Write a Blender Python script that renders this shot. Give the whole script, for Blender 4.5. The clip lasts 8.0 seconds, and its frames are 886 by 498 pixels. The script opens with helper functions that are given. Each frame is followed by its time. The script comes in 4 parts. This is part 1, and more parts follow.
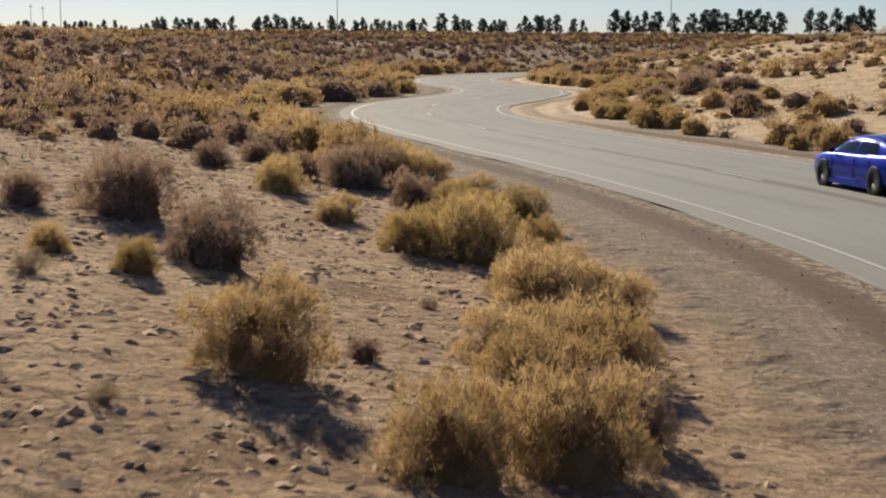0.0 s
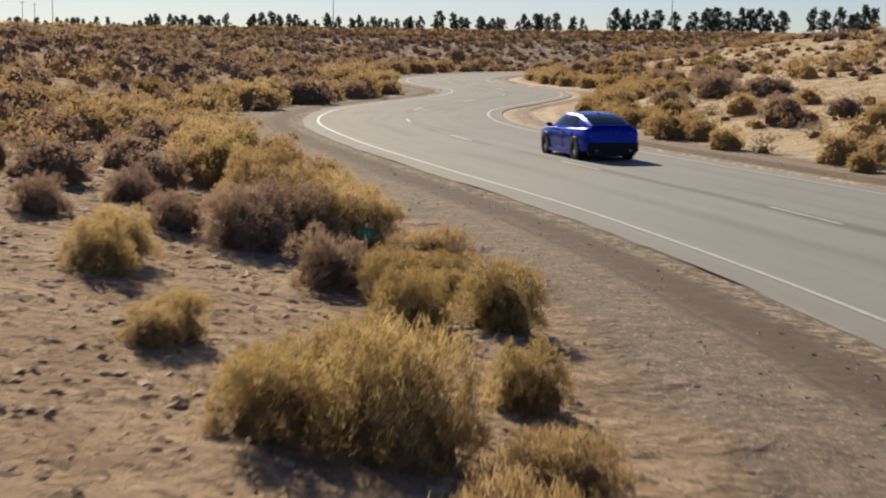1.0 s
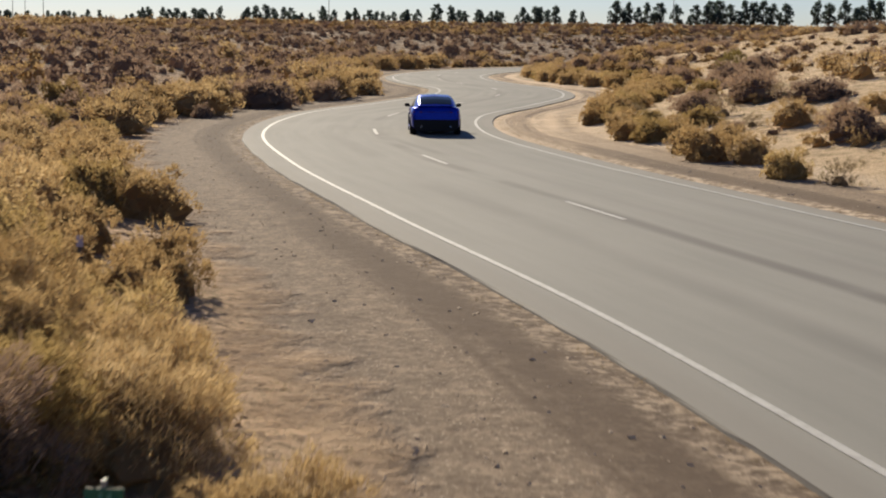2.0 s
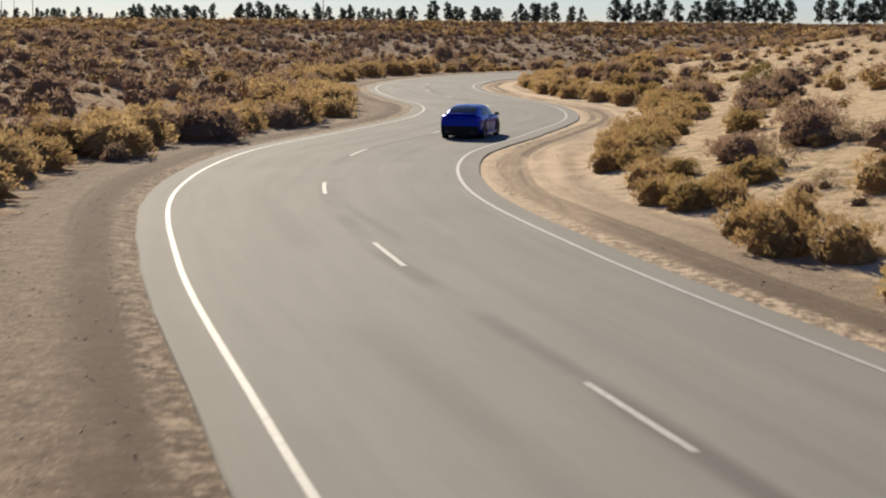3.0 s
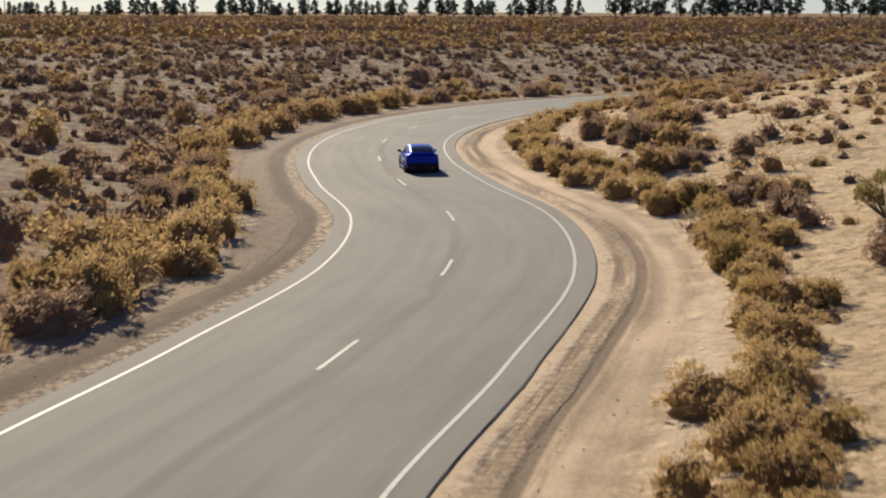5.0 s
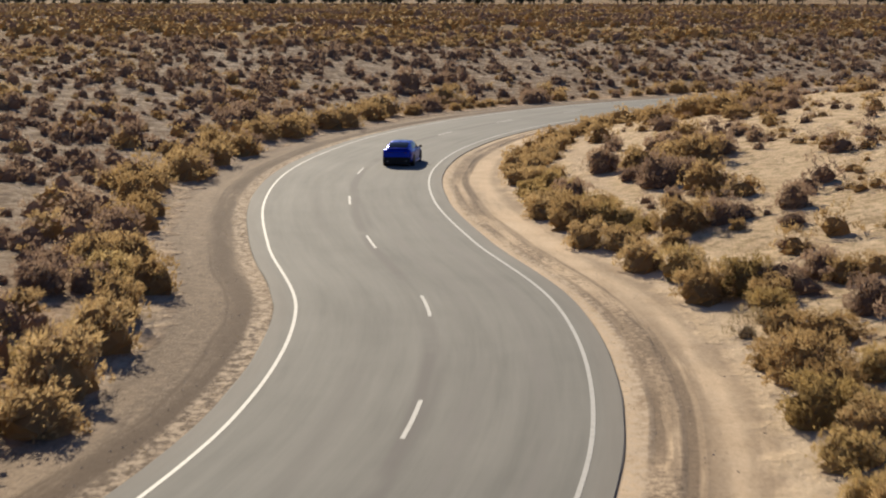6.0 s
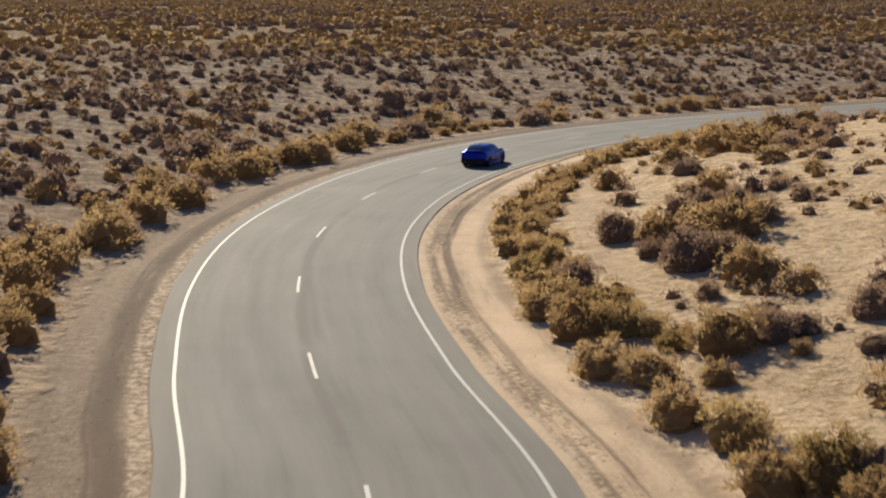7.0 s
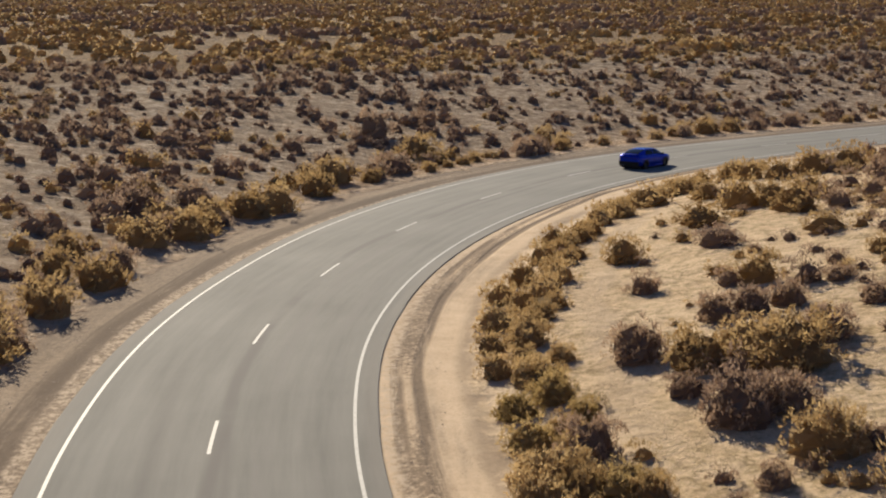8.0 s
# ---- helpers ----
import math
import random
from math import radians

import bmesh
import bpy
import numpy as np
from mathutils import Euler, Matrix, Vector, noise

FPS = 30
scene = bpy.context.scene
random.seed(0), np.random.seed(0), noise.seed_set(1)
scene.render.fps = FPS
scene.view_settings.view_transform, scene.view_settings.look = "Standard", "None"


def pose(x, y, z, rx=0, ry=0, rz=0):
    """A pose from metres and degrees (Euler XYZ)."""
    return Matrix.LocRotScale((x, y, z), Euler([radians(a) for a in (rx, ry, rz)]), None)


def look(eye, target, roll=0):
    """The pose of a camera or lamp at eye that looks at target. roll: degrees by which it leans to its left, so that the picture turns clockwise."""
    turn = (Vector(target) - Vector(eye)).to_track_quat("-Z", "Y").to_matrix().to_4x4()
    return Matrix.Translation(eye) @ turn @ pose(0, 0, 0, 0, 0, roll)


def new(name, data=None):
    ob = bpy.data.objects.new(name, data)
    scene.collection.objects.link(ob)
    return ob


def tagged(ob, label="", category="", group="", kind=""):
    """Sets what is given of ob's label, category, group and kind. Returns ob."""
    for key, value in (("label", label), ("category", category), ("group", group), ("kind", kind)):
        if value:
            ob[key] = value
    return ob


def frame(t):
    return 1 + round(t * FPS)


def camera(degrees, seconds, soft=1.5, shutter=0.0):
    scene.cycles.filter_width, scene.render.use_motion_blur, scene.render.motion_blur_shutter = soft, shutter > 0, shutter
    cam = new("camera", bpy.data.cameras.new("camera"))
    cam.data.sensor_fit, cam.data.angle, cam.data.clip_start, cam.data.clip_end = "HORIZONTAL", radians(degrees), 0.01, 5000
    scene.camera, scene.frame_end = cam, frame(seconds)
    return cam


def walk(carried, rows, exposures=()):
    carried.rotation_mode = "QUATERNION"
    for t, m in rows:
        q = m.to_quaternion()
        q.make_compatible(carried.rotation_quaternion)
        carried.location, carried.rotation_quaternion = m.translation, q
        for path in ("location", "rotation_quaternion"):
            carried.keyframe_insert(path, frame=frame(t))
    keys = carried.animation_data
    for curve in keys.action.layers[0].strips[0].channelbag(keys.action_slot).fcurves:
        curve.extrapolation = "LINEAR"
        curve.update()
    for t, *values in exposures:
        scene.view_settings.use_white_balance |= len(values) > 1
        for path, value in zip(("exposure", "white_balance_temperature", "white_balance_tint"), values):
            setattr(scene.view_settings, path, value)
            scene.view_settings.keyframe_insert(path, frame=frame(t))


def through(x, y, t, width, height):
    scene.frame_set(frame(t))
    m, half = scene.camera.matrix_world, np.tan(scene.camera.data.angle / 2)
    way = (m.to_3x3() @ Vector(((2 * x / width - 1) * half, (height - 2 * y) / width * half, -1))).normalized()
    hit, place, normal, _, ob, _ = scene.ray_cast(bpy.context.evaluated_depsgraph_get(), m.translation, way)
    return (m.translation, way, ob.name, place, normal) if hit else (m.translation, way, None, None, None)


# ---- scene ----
cam = camera(32.5, 8.0, soft=2.0, shutter=0.22)
PATH = [
    (0, (2.04, 11.223, 3.217), (1.839, 13.195, 2.955), 0.3),
    (0.5, (1.922, 15.659, 3.169), (1.722, 17.632, 2.906), 0.4),
    (1, (1.703, 21.819, 3.097), (1.504, 23.792, 2.833), 0.5),
    (1.5, (1.511, 27.802, 3.059), (1.312, 29.774, 2.791), 0.5),
    (2, (1.288, 33.972, 3.113), (1.09, 35.944, 2.841), 0.5),
    (2.2, (1.071, 36.226, 3.232), (0.88, 38.198, 2.958), 0.7),
    (3.3, (0.673, 51.25, 4.443), (0.477, 53.22, 4.162), 0.3),
    (3.5, (0.54, 54.786, 4.824), (0.346, 56.757, 4.54), 0.3),
    (4, (0.304, 61.286, 5.49), (0.112, 63.256, 5.204), 0.3),
    (4.5, (0.068, 67.866, 6.201), (-0.124, 69.836, 5.911), 0.2),
    (4.7, (-0.046, 72.012, 6.679), (-0.238, 73.981, 6.387), 0.2),
    (5.8, (-0.747, 88.182, 8.163), (-0.938, 90.148, 7.853), 0.1),
    (6, (-0.811, 91.061, 8.524), (-1.003, 93.026, 8.209), 0.1),
    (6.5, (-1.043, 97.824, 9.2), (-1.235, 99.789, 8.879), 0.1),
    (7, (-1.227, 105.232, 9.989), (-1.419, 107.196, 9.664), 0.0),
    (7.5, (-1.482, 113.365, 10.836), (-1.674, 115.328, 10.506), -0.1),
    (8, (-1.673, 119.582, 11.596), (-1.865, 121.545, 11.26), -0.1),
]
walk(cam, [(t, look(eye, target, roll)) for t, eye, target, roll in PATH])

# ---------------------------------------------------------------- world and light
SUN_AZ, SUN_EL = radians(-24), radians(27.5)      # azimuth from +y, positive to the right
world = bpy.data.worlds.new("sky")
world.use_nodes = True
scene.world = world
wn = world.node_tree
sky = wn.nodes.new("ShaderNodeTexSky")
sky.sky_type, sky.sun_disc = "NISHITA", False
sky.sun_elevation, sky.sun_rotation = SUN_EL, SUN_AZ
sky.altitude, sky.air_density, sky.dust_density, sky.ozone_density = 700, 1.0, 0.25, 1.5
bg = wn.nodes["Background"]
bg.inputs["Strength"].default_value = 0.05
haze = wn.nodes.new("ShaderNodeMix")          # clear winter air: a little less yellow than the sky model
haze.data_type, haze.blend_type = "RGBA", "MULTIPLY"
haze.inputs[0].default_value = 1.0
haze.inputs[7].default_value = (0.78, 0.895, 1.25, 1)
wn.links.new(sky.outputs[0], haze.inputs[6])
wn.links.new(haze.outputs[2], bg.inputs["Color"])

sun = new("sun", bpy.data.lights.new("sun", "SUN"))
sun.data.energy, sun.data.angle, sun.data.color = 5.0, radians(0.55), (1.0, 0.875, 0.68)
sun_dir = Vector((math.sin(SUN_AZ) * math.cos(SUN_EL), math.cos(SUN_AZ) * math.cos(SUN_EL), math.sin(SUN_EL)))
sun.matrix_world = look(sun_dir * 50 + Vector((0, 100, 0)), (0, 100, 0))
scene.view_settings.exposure = 0.395


# ---------------------------------------------------------------- materials
class Nodes:
    """A small wrapper that builds node trees in few words."""

    def __init__(self, name):
        self.mat = bpy.data.materials.new(name)
        self.mat.use_nodes = True
        self.nt = self.mat.node_tree
        self.nt.nodes.clear()
        self.out = self.nt.nodes.new("ShaderNodeOutputMaterial")

    def set(self, node, key, value):
        socket = node.inputs[key]
        if isinstance(value, bpy.types.NodeSocket):
            self.nt.links.new(value, socket)
        elif isinstance(value, tuple) and len(value) == 3 and socket.type == "RGBA":
            socket.default_value = (*value, 1)
        else:
            socket.default_value = value

    def node(self, kind, outlet=0, **inputs):
        node = self.nt.nodes.new(kind)
        for key, value in inputs.items():
            self.set(node, key.replace("_", " "), value)
        return node.outputs[outlet]

    def coords(self):
        return self.node("ShaderNodeTexCoord", "Object")

    def uv(self):
        both = self.node("ShaderNodeSeparateXYZ", 0, Vector=self.node("ShaderNodeUVMap"))
        return both.node.outputs[0], both.node.outputs[1]

    def noise(self, scale, detail=4.0, rough=0.55, vector=None, distort=0.0):
        return self.node("ShaderNodeTexNoise", "Fac", Vector=vector or self.coords(), Scale=scale, Detail=detail, Roughness=rough, Distortion=distort)

    def math(self, op, a, b=0.0, c=0.0):
        node = self.nt.nodes.new("ShaderNodeMath")
        node.operation = op
        for k, v in enumerate((a, b, c)):
            self.set(node, k, v)
        return node.outputs[0]

    def step(self, x, lo, hi, a=0.0, b=1.0):
        node = self.nt.nodes.new("ShaderNodeMapRange")
        node.interpolation_type = "SMOOTHSTEP"
        for k, v in enumerate((x, lo, hi, a, b)):
            self.set(node, k, v)
        return node.outputs[0]

    def band(self, x, lo, hi, soft):
        return self.math("MULTIPLY", self.step(x, lo - soft, lo + soft), self.step(x, hi - soft, hi + soft, 1.0, 0.0))

    def mix(self, f, a, b):
        node = self.nt.nodes.new("ShaderNodeMix")
        node.data_type = "RGBA"
        self.set(node, 0, f)
        for k, v in ((6, a), (7, b)):
            if isinstance(v, tuple):
                v = (*v, 1)
            self.set(node, k, v)
        return node.outputs[2]

    def ramp(self, x, stops):
        node = self.nt.nodes.new("ShaderNodeValToRGB")
        while len(node.color_ramp.elements) < len(stops):
            node.color_ramp.elements.new(0.5)
        for e, (at, colour) in zip(node.color_ramp.elements, stops):
            e.position, e.color = at, (*colour, 1)
        self.set(node, 0, x)
        return node.outputs[0]

    def bump(self, h, strength, dist):
        return self.node("ShaderNodeBump", 0, Height=h, Strength=strength, Distance=dist)

    def principled(self, **inputs):
        shader = self.node("ShaderNodeBsdfPrincipled", 0, **inputs)
        self.nt.links.new(shader, self.out.inputs[0])
        return self.mat


def plain(name, colour, rough=0.6, metal=0.0, vary=0.12, scale=9.0, coat=0.0, spec=0.5):
    n = Nodes(name)
    f = n.noise(scale, 5)
    dark = tuple(c * (1 - vary) for c in colour)
    light = tuple(min(1, c * (1 + vary)) for c in colour)
    return n.principled(Base_Color=n.mix(f, dark, light), Roughness=n.step(n.noise(scale * 3), 0.2, 0.8, rough * 0.85, min(1, rough * 1.15)), Metallic=metal, Coat_Weight=coat, Coat_Roughness=0.04, Specular_IOR_Level=spec)


TRACK = (218.0, 264.0, 10.6, 12.0)      # an old wheel track in the sand: arc lengths, offsets


def ground_material():
    n = Nodes("desert_ground")
    s, off = n.uv()
    side = n.math("ABSOLUTE", off)
    right = n.step(off, -0.5, 0.5)
    along = n.node("ShaderNodeCombineXYZ", 0, X=n.math("MULTIPLY", s, 0.12), Y=off)
    big, mid, fine = n.noise(0.09, 4), n.noise(0.7, 6), n.noise(7.0, 8, 0.7)
    grit = n.noise(38.0, 4, 0.7)
    # open sand with crusted and silty patches
    sand = n.ramp(n.math("ADD", n.math("MULTIPLY", mid, 0.6), n.math("MULTIPLY", fine, 0.4)),
                  [(0.3, (0.25, 0.145, 0.08)), (0.42, (0.56, 0.362, 0.21)), (0.54, (0.76, 0.525, 0.325)), (0.75, (0.82, 0.60, 0.39))])
    # dark clods, the shade of their lumps mixed into the colour
    clods = n.step(n.noise(3.2, 6, 0.75, distort=0.4), 0.55, 0.68)
    sand = n.mix(n.math("MULTIPLY", clods, n.step(big, 0.35, 0.6, 0.1, 0.7)), sand, (0.22, 0.14, 0.082))
    sand = n.mix(n.math("MULTIPLY", right, 0.9), sand, n.ramp(n.math("ADD", n.math("MULTIPLY", fine, 0.6), n.math("MULTIPLY", mid, 0.4)), [(0.32, (0.48, 0.34, 0.195)), (0.48, (0.75, 0.565, 0.35)), (0.66, (0.84, 0.66, 0.43))]))
    straw = n.math("MULTIPLY", n.step(n.noise(1.9, 8, 0.75, distort=0.5), 0.45, 0.61), n.step(n.noise(0.16, 3), 0.35, 0.55, 0.5, 1.0))
    sand = n.mix(n.math("MULTIPLY", straw, n.math("MULTIPLY", right, n.step(side, 8.0, 11.0))), sand, n.ramp(fine, [(0.35, (0.27, 0.185, 0.095)), (0.6, (0.52, 0.385, 0.205))]))
    # scrub-covered plain: litter and dry grass tint the soil
    far = n.step(side, 26.0, 48.0)
    litter = n.ramp(n.noise(0.35, 7, 0.7), [(0.3, (0.11, 0.072, 0.04)), (0.5, (0.25, 0.16, 0.072)), (0.7, (0.33, 0.21, 0.095))])
    col = n.mix(n.math("MULTIPLY", far, 0.92), sand, litter)
    # slope on the outer side of the bends: grey-brown, dark to pale in patches
    bank = n.math("MULTIPLY", n.band(off, -46.0, -10.0, 4.0), n.step(s, 150.0, 210.0))
    col = n.mix(n.math("MULTIPLY", bank, 0.8), col, n.ramp(n.noise(0.9, 7, 0.7), [(0.36, (0.12, 0.085, 0.058)), (0.46, (0.27, 0.20, 0.138)), (0.54, (0.44, 0.345, 0.245)), (0.64, (0.66, 0.55, 0.42))]))
    # graded shoulder
    wob = n.math("MULTIPLY", n.math("SUBTRACT", n.noise(0.055, 3), 0.5), 1.1)
    so = n.math("ADD", side, wob)
    gravel = n.ramp(n.math("ADD", n.math("MULTIPLY", fine, 0.55), n.math("MULTIPLY", grit, 0.45)), [(0.36, (0.066, 0.047, 0.032)), (0.5, (0.178, 0.131, 0.09)), (0.63, (0.32, 0.243, 0.168))])
    lump = n.noise(2.4, 8, 0.78)
    gravel = n.mix(n.step(lump, 0.52, 0.62, 0.0, 0.75), gravel, (0.33, 0.25, 0.172))
    gravel = n.mix(n.step(lump, 0.36, 0.47, 0.8, 0.0), gravel, (0.085, 0.056, 0.036))
    chips = n.noise(15.0, 3, 0.7)
    gravel = n.mix(n.step(chips, 0.60, 0.66, 0.0, 0.8), gravel, (0.56, 0.46, 0.34))
    gravel = n.mix(n.step(chips, 0.34, 0.41, 0.8, 0.0), gravel, (0.06, 0.042, 0.03))
    pale = n.ramp(n.math("ADD", n.math("MULTIPLY", mid, 0.5), n.math("MULTIPLY", fine, 0.5)), [(0.3, (0.46, 0.33, 0.205)), (0.52, (0.64, 0.485, 0.32)), (0.75, (0.74, 0.585, 0.415))])
    early = n.math("MULTIPLY", n.step(s, 150.0, 195.0, 1.0, 0.0), n.step(off, -1.0, 1.0, 1.0, 0.0))
    brown = n.math("MAXIMUM", n.math("MULTIPLY", early, 0.95), n.step(n.noise(0.5, 5, vector=along), 0.46, 0.66, 0.0, 0.55))
    brown = n.math("MAXIMUM", brown, n.math("MULTIPLY", n.math("SUBTRACT", 1.0, right), n.math("MULTIPLY", n.math("MAXIMUM", n.step(s, 185.0, 215.0, 1.0, 0.9), n.step(s, 240.0, 262.0)), n.step(n.noise(0.5, 4, vector=along), 0.3, 0.55, 0.7, 0.98))))
    brown = n.math("MAXIMUM", brown, n.math("MULTIPLY", right, n.step(s, 132.0, 152.0, 0.85, 0.0)))
    lane = n.mix(brown, pale, gravel)
    dark = (0.105, 0.072, 0.047)
    streak = n.noise(1.4, 6, 0.65, vector=along)
    wide = n.math("MULTIPLY", n.math("SUBTRACT", 1.0, right), n.step(streak, 0.25, 0.5))
    rut_a = n.math("MAXIMUM", n.math("MULTIPLY", n.band(so, 4.95, 5.8, 0.22), n.step(n.math("ADD", n.math("MULTIPLY", streak, 0.45), n.math("ADD", n.math("MULTIPLY", n.noise(0.09, 3), 0.35), n.math("MULTIPLY", fine, 0.2))), 0.40, 0.54, 0.15, 0.95)), n.math("MULTIPLY", n.band(so, 4.95, 5.75, 0.3), wide))
    long = n.noise(1.0, 5, 0.6, vector=n.node("ShaderNodeCombineXYZ", 0, X=n.math("MULTIPLY", s, 0.035), Y=n.math("MULTIPLY", off, 0.7)))
    rut_b = n.math("MULTIPLY", n.math("MAXIMUM", n.math("MULTIPLY", n.band(so, 6.7, 7.25, 0.3), n.step(streak, 0.42, 0.62, 0.0, 0.45)), n.band(so, 5.72, 5.86, 0.09)), n.step(long, 0.36, 0.50))
    # the inner shoulder: gritty margin, two thin wheel ruts, a smooth pale lane and a browner outer band
    later = n.math("MULTIPLY", right, n.step(s, 138.0, 156.0))
    sway = n.math("ADD", side, n.math("MULTIPLY", n.math("SUBTRACT", n.noise(0.045, 2), 0.5), 0.9))
    broken = n.step(n.noise(1.0, 5, 0.6, vector=n.node("ShaderNodeCombineXYZ", 0, X=n.math("MULTIPLY", s, 0.08), Y=off)), 0.36, 0.5, 0.25, 1.0)
    ruts = n.math("MULTIPLY", n.math("MAXIMUM", n.math("MULTIPLY", n.band(sway, 4.86, 5.2, 0.1), n.step(n.noise(0.2, 3), 0.4, 0.55, 0.2, 1.0)), n.band(sway, 5.5, 5.84, 0.1)), broken)
    margin = n.math("MULTIPLY", n.band(sway, 4.75, 5.75, 0.25), n.step(n.math("ADD", n.math("MULTIPLY", n.noise(5.0, 6, 0.75), 0.6), n.math("MULTIPLY", n.noise(0.12, 3), 0.4)), 0.45, 0.53, 0.05, 1.0))
    outer = n.math("MULTIPLY", n.band(sway, 6.85, 7.75, 0.25), n.step(n.noise(0.8, 5, 0.65, vector=along), 0.36, 0.56, 0.1, 0.6))
    inner_marks = n.math("MULTIPLY", later, n.math("MAXIMUM", n.math("MAXIMUM", ruts, margin), outer))
    bend = n.math("MULTIPLY", n.band(s, 150.0, 198.0, 8.0), n.band(sway, 4.6, 6.2, 0.35))
    inner_marks = n.math("MAXIMUM", inner_marks, n.math("MULTIPLY", n.math("MULTIPLY", bend, later), n.step(streak, 0.36, 0.56, 0.15, 0.8)))
    old_marks = n.math("MULTIPLY", n.math("MAXIMUM", rut_a, rut_b), n.math("SUBTRACT", 1.0, later))
    lane = n.mix(n.math("MULTIPLY", old_marks, 0.8), lane, dark)
    lane = n.mix(n.math("MULTIPLY", inner_marks, 0.85), lane, n.ramp(fine, [(0.35, (0.095, 0.066, 0.043)), (0.65, (0.22, 0.155, 0.1))]))
    lip = n.band(side, 4.2, 4.95, 0.12)
    lane = n.mix(n.math("MULTIPLY", n.math("MULTIPLY", lip, n.math("SUBTRACT", 1.0, n.math("MULTIPLY", early, 0.45))), n.step(n.noise(3.5, 7, 0.75), 0.46, 0.56)), lane, (0.56, 0.44, 0.31))
    lane = n.mix(n.math("MULTIPLY", n.math("MULTIPLY", early, n.band(so, 4.2, 5.7, 0.4)), n.step(n.math("ADD", n.math("MULTIPLY", fine, 0.4), n.math("MULTIPLY", lump, 0.6)), 0.42, 0.56, 0.85, 0.1)), lane, dark)
    lane = n.mix(n.math("MULTIPLY", n.band(side, 4.1, 4.42, 0.06), 0.8), lane, (0.09, 0.068, 0.05))
    fringe = n.math("MULTIPLY", n.band(so, 7.5, 8.5, 0.35), n.step(fine, 0.3, 0.5))
    edge = n.step(n.math("ADD", side, n.math("MULTIPLY", n.math("SUBTRACT", mid, 0.5), 2.0)), 7.0, 8.1)
    col = n.mix(n.math("MULTIPLY", fringe, n.math("SUBTRACT", 0.6, n.math("MULTIPLY", early, 0.45))), n.mix(edge, lane, col), (0.70, 0.56, 0.40))
    track = n.math("MULTIPLY", n.band(n.math("ADD", off, n.math("MULTIPLY", n.math("SUBTRACT", n.noise(0.1, 2), 0.5), 3.0)), TRACK[2], TRACK[3], 0.3), n.band(s, TRACK[0], TRACK[1], 4.0))
    col = n.mix(n.math("MULTIPLY", track, 0.7), col, pale)
    lumps = n.math("MULTIPLY", n.math("MULTIPLY", n.noise(4.5, 7, 0.68), n.noise(1.1, 3)), n.math("MULTIPLY", edge, n.math("SUBTRACT", 15.0, n.math("MULTIPLY", right, 10.0))))
    h = n.math("ADD", lumps, n.math("ADD", n.math("MULTIPLY", fine, n.math("ADD", 0.12, n.math("MULTIPLY", edge, 0.48))), 0.0))
    h = n.math("ADD", h, n.math("MULTIPLY", grit, n.math("ADD", 0.08, n.math("MULTIPLY", edge, 0.22))))
    h = n.math("SUBTRACT", h, n.math("MULTIPLY", n.math("MULTIPLY", ruts, later), 0.7))
    # hollows of the lumpy soil: low-sun relief shade put into the colour
    relief_shade = n.math("MULTIPLY", n.step(n.noise(2.4, 8, 0.72, distort=0.6), 0.50, 0.62), edge)
    # small dark clods and their shadows, as specks of colour
    speck = n.math("MULTIPLY", n.step(n.noise(13.0, 5, 0.7), 0.56, 0.66), n.step(n.noise(1.7, 3), 0.35, 0.6))
    col = n.mix(n.math("MULTIPLY", speck, 0.6), col, (0.15, 0.095, 0.056))
    col = n.mix(n.math("MULTIPLY", relief_shade, n.math("MULTIPLY", n.step(big, 0.35, 0.6, 0.15, 0.65), n.math("SUBTRACT", 1.0, n.math("MULTIPLY", right, 0.65)))), col, (0.24, 0.155, 0.092))
    # brown crust and the shaded ripples between its lumps, both as colour
    crust_shade = n.math("MULTIPLY", n.step(n.noise(4.2, 7, 0.68, distort=0.8), 0.55, 0.61), n.math("MULTIPLY", edge, n.math("MULTIPLY", n.math("SUBTRACT", 1.0, right), n.step(s, 130.0, 160.0, 0.85, 0.25))))
    col = n.mix(crust_shade, col, n.ramp(grit, [(0.35, (0.19, 0.118, 0.068)), (0.65, (0.34, 0.225, 0.135))]))
    return n.principled(Base_Color=col, Roughness=0.95, Specular_IOR_Level=0.15, Normal=n.bump(h, 1.0, 0.085))


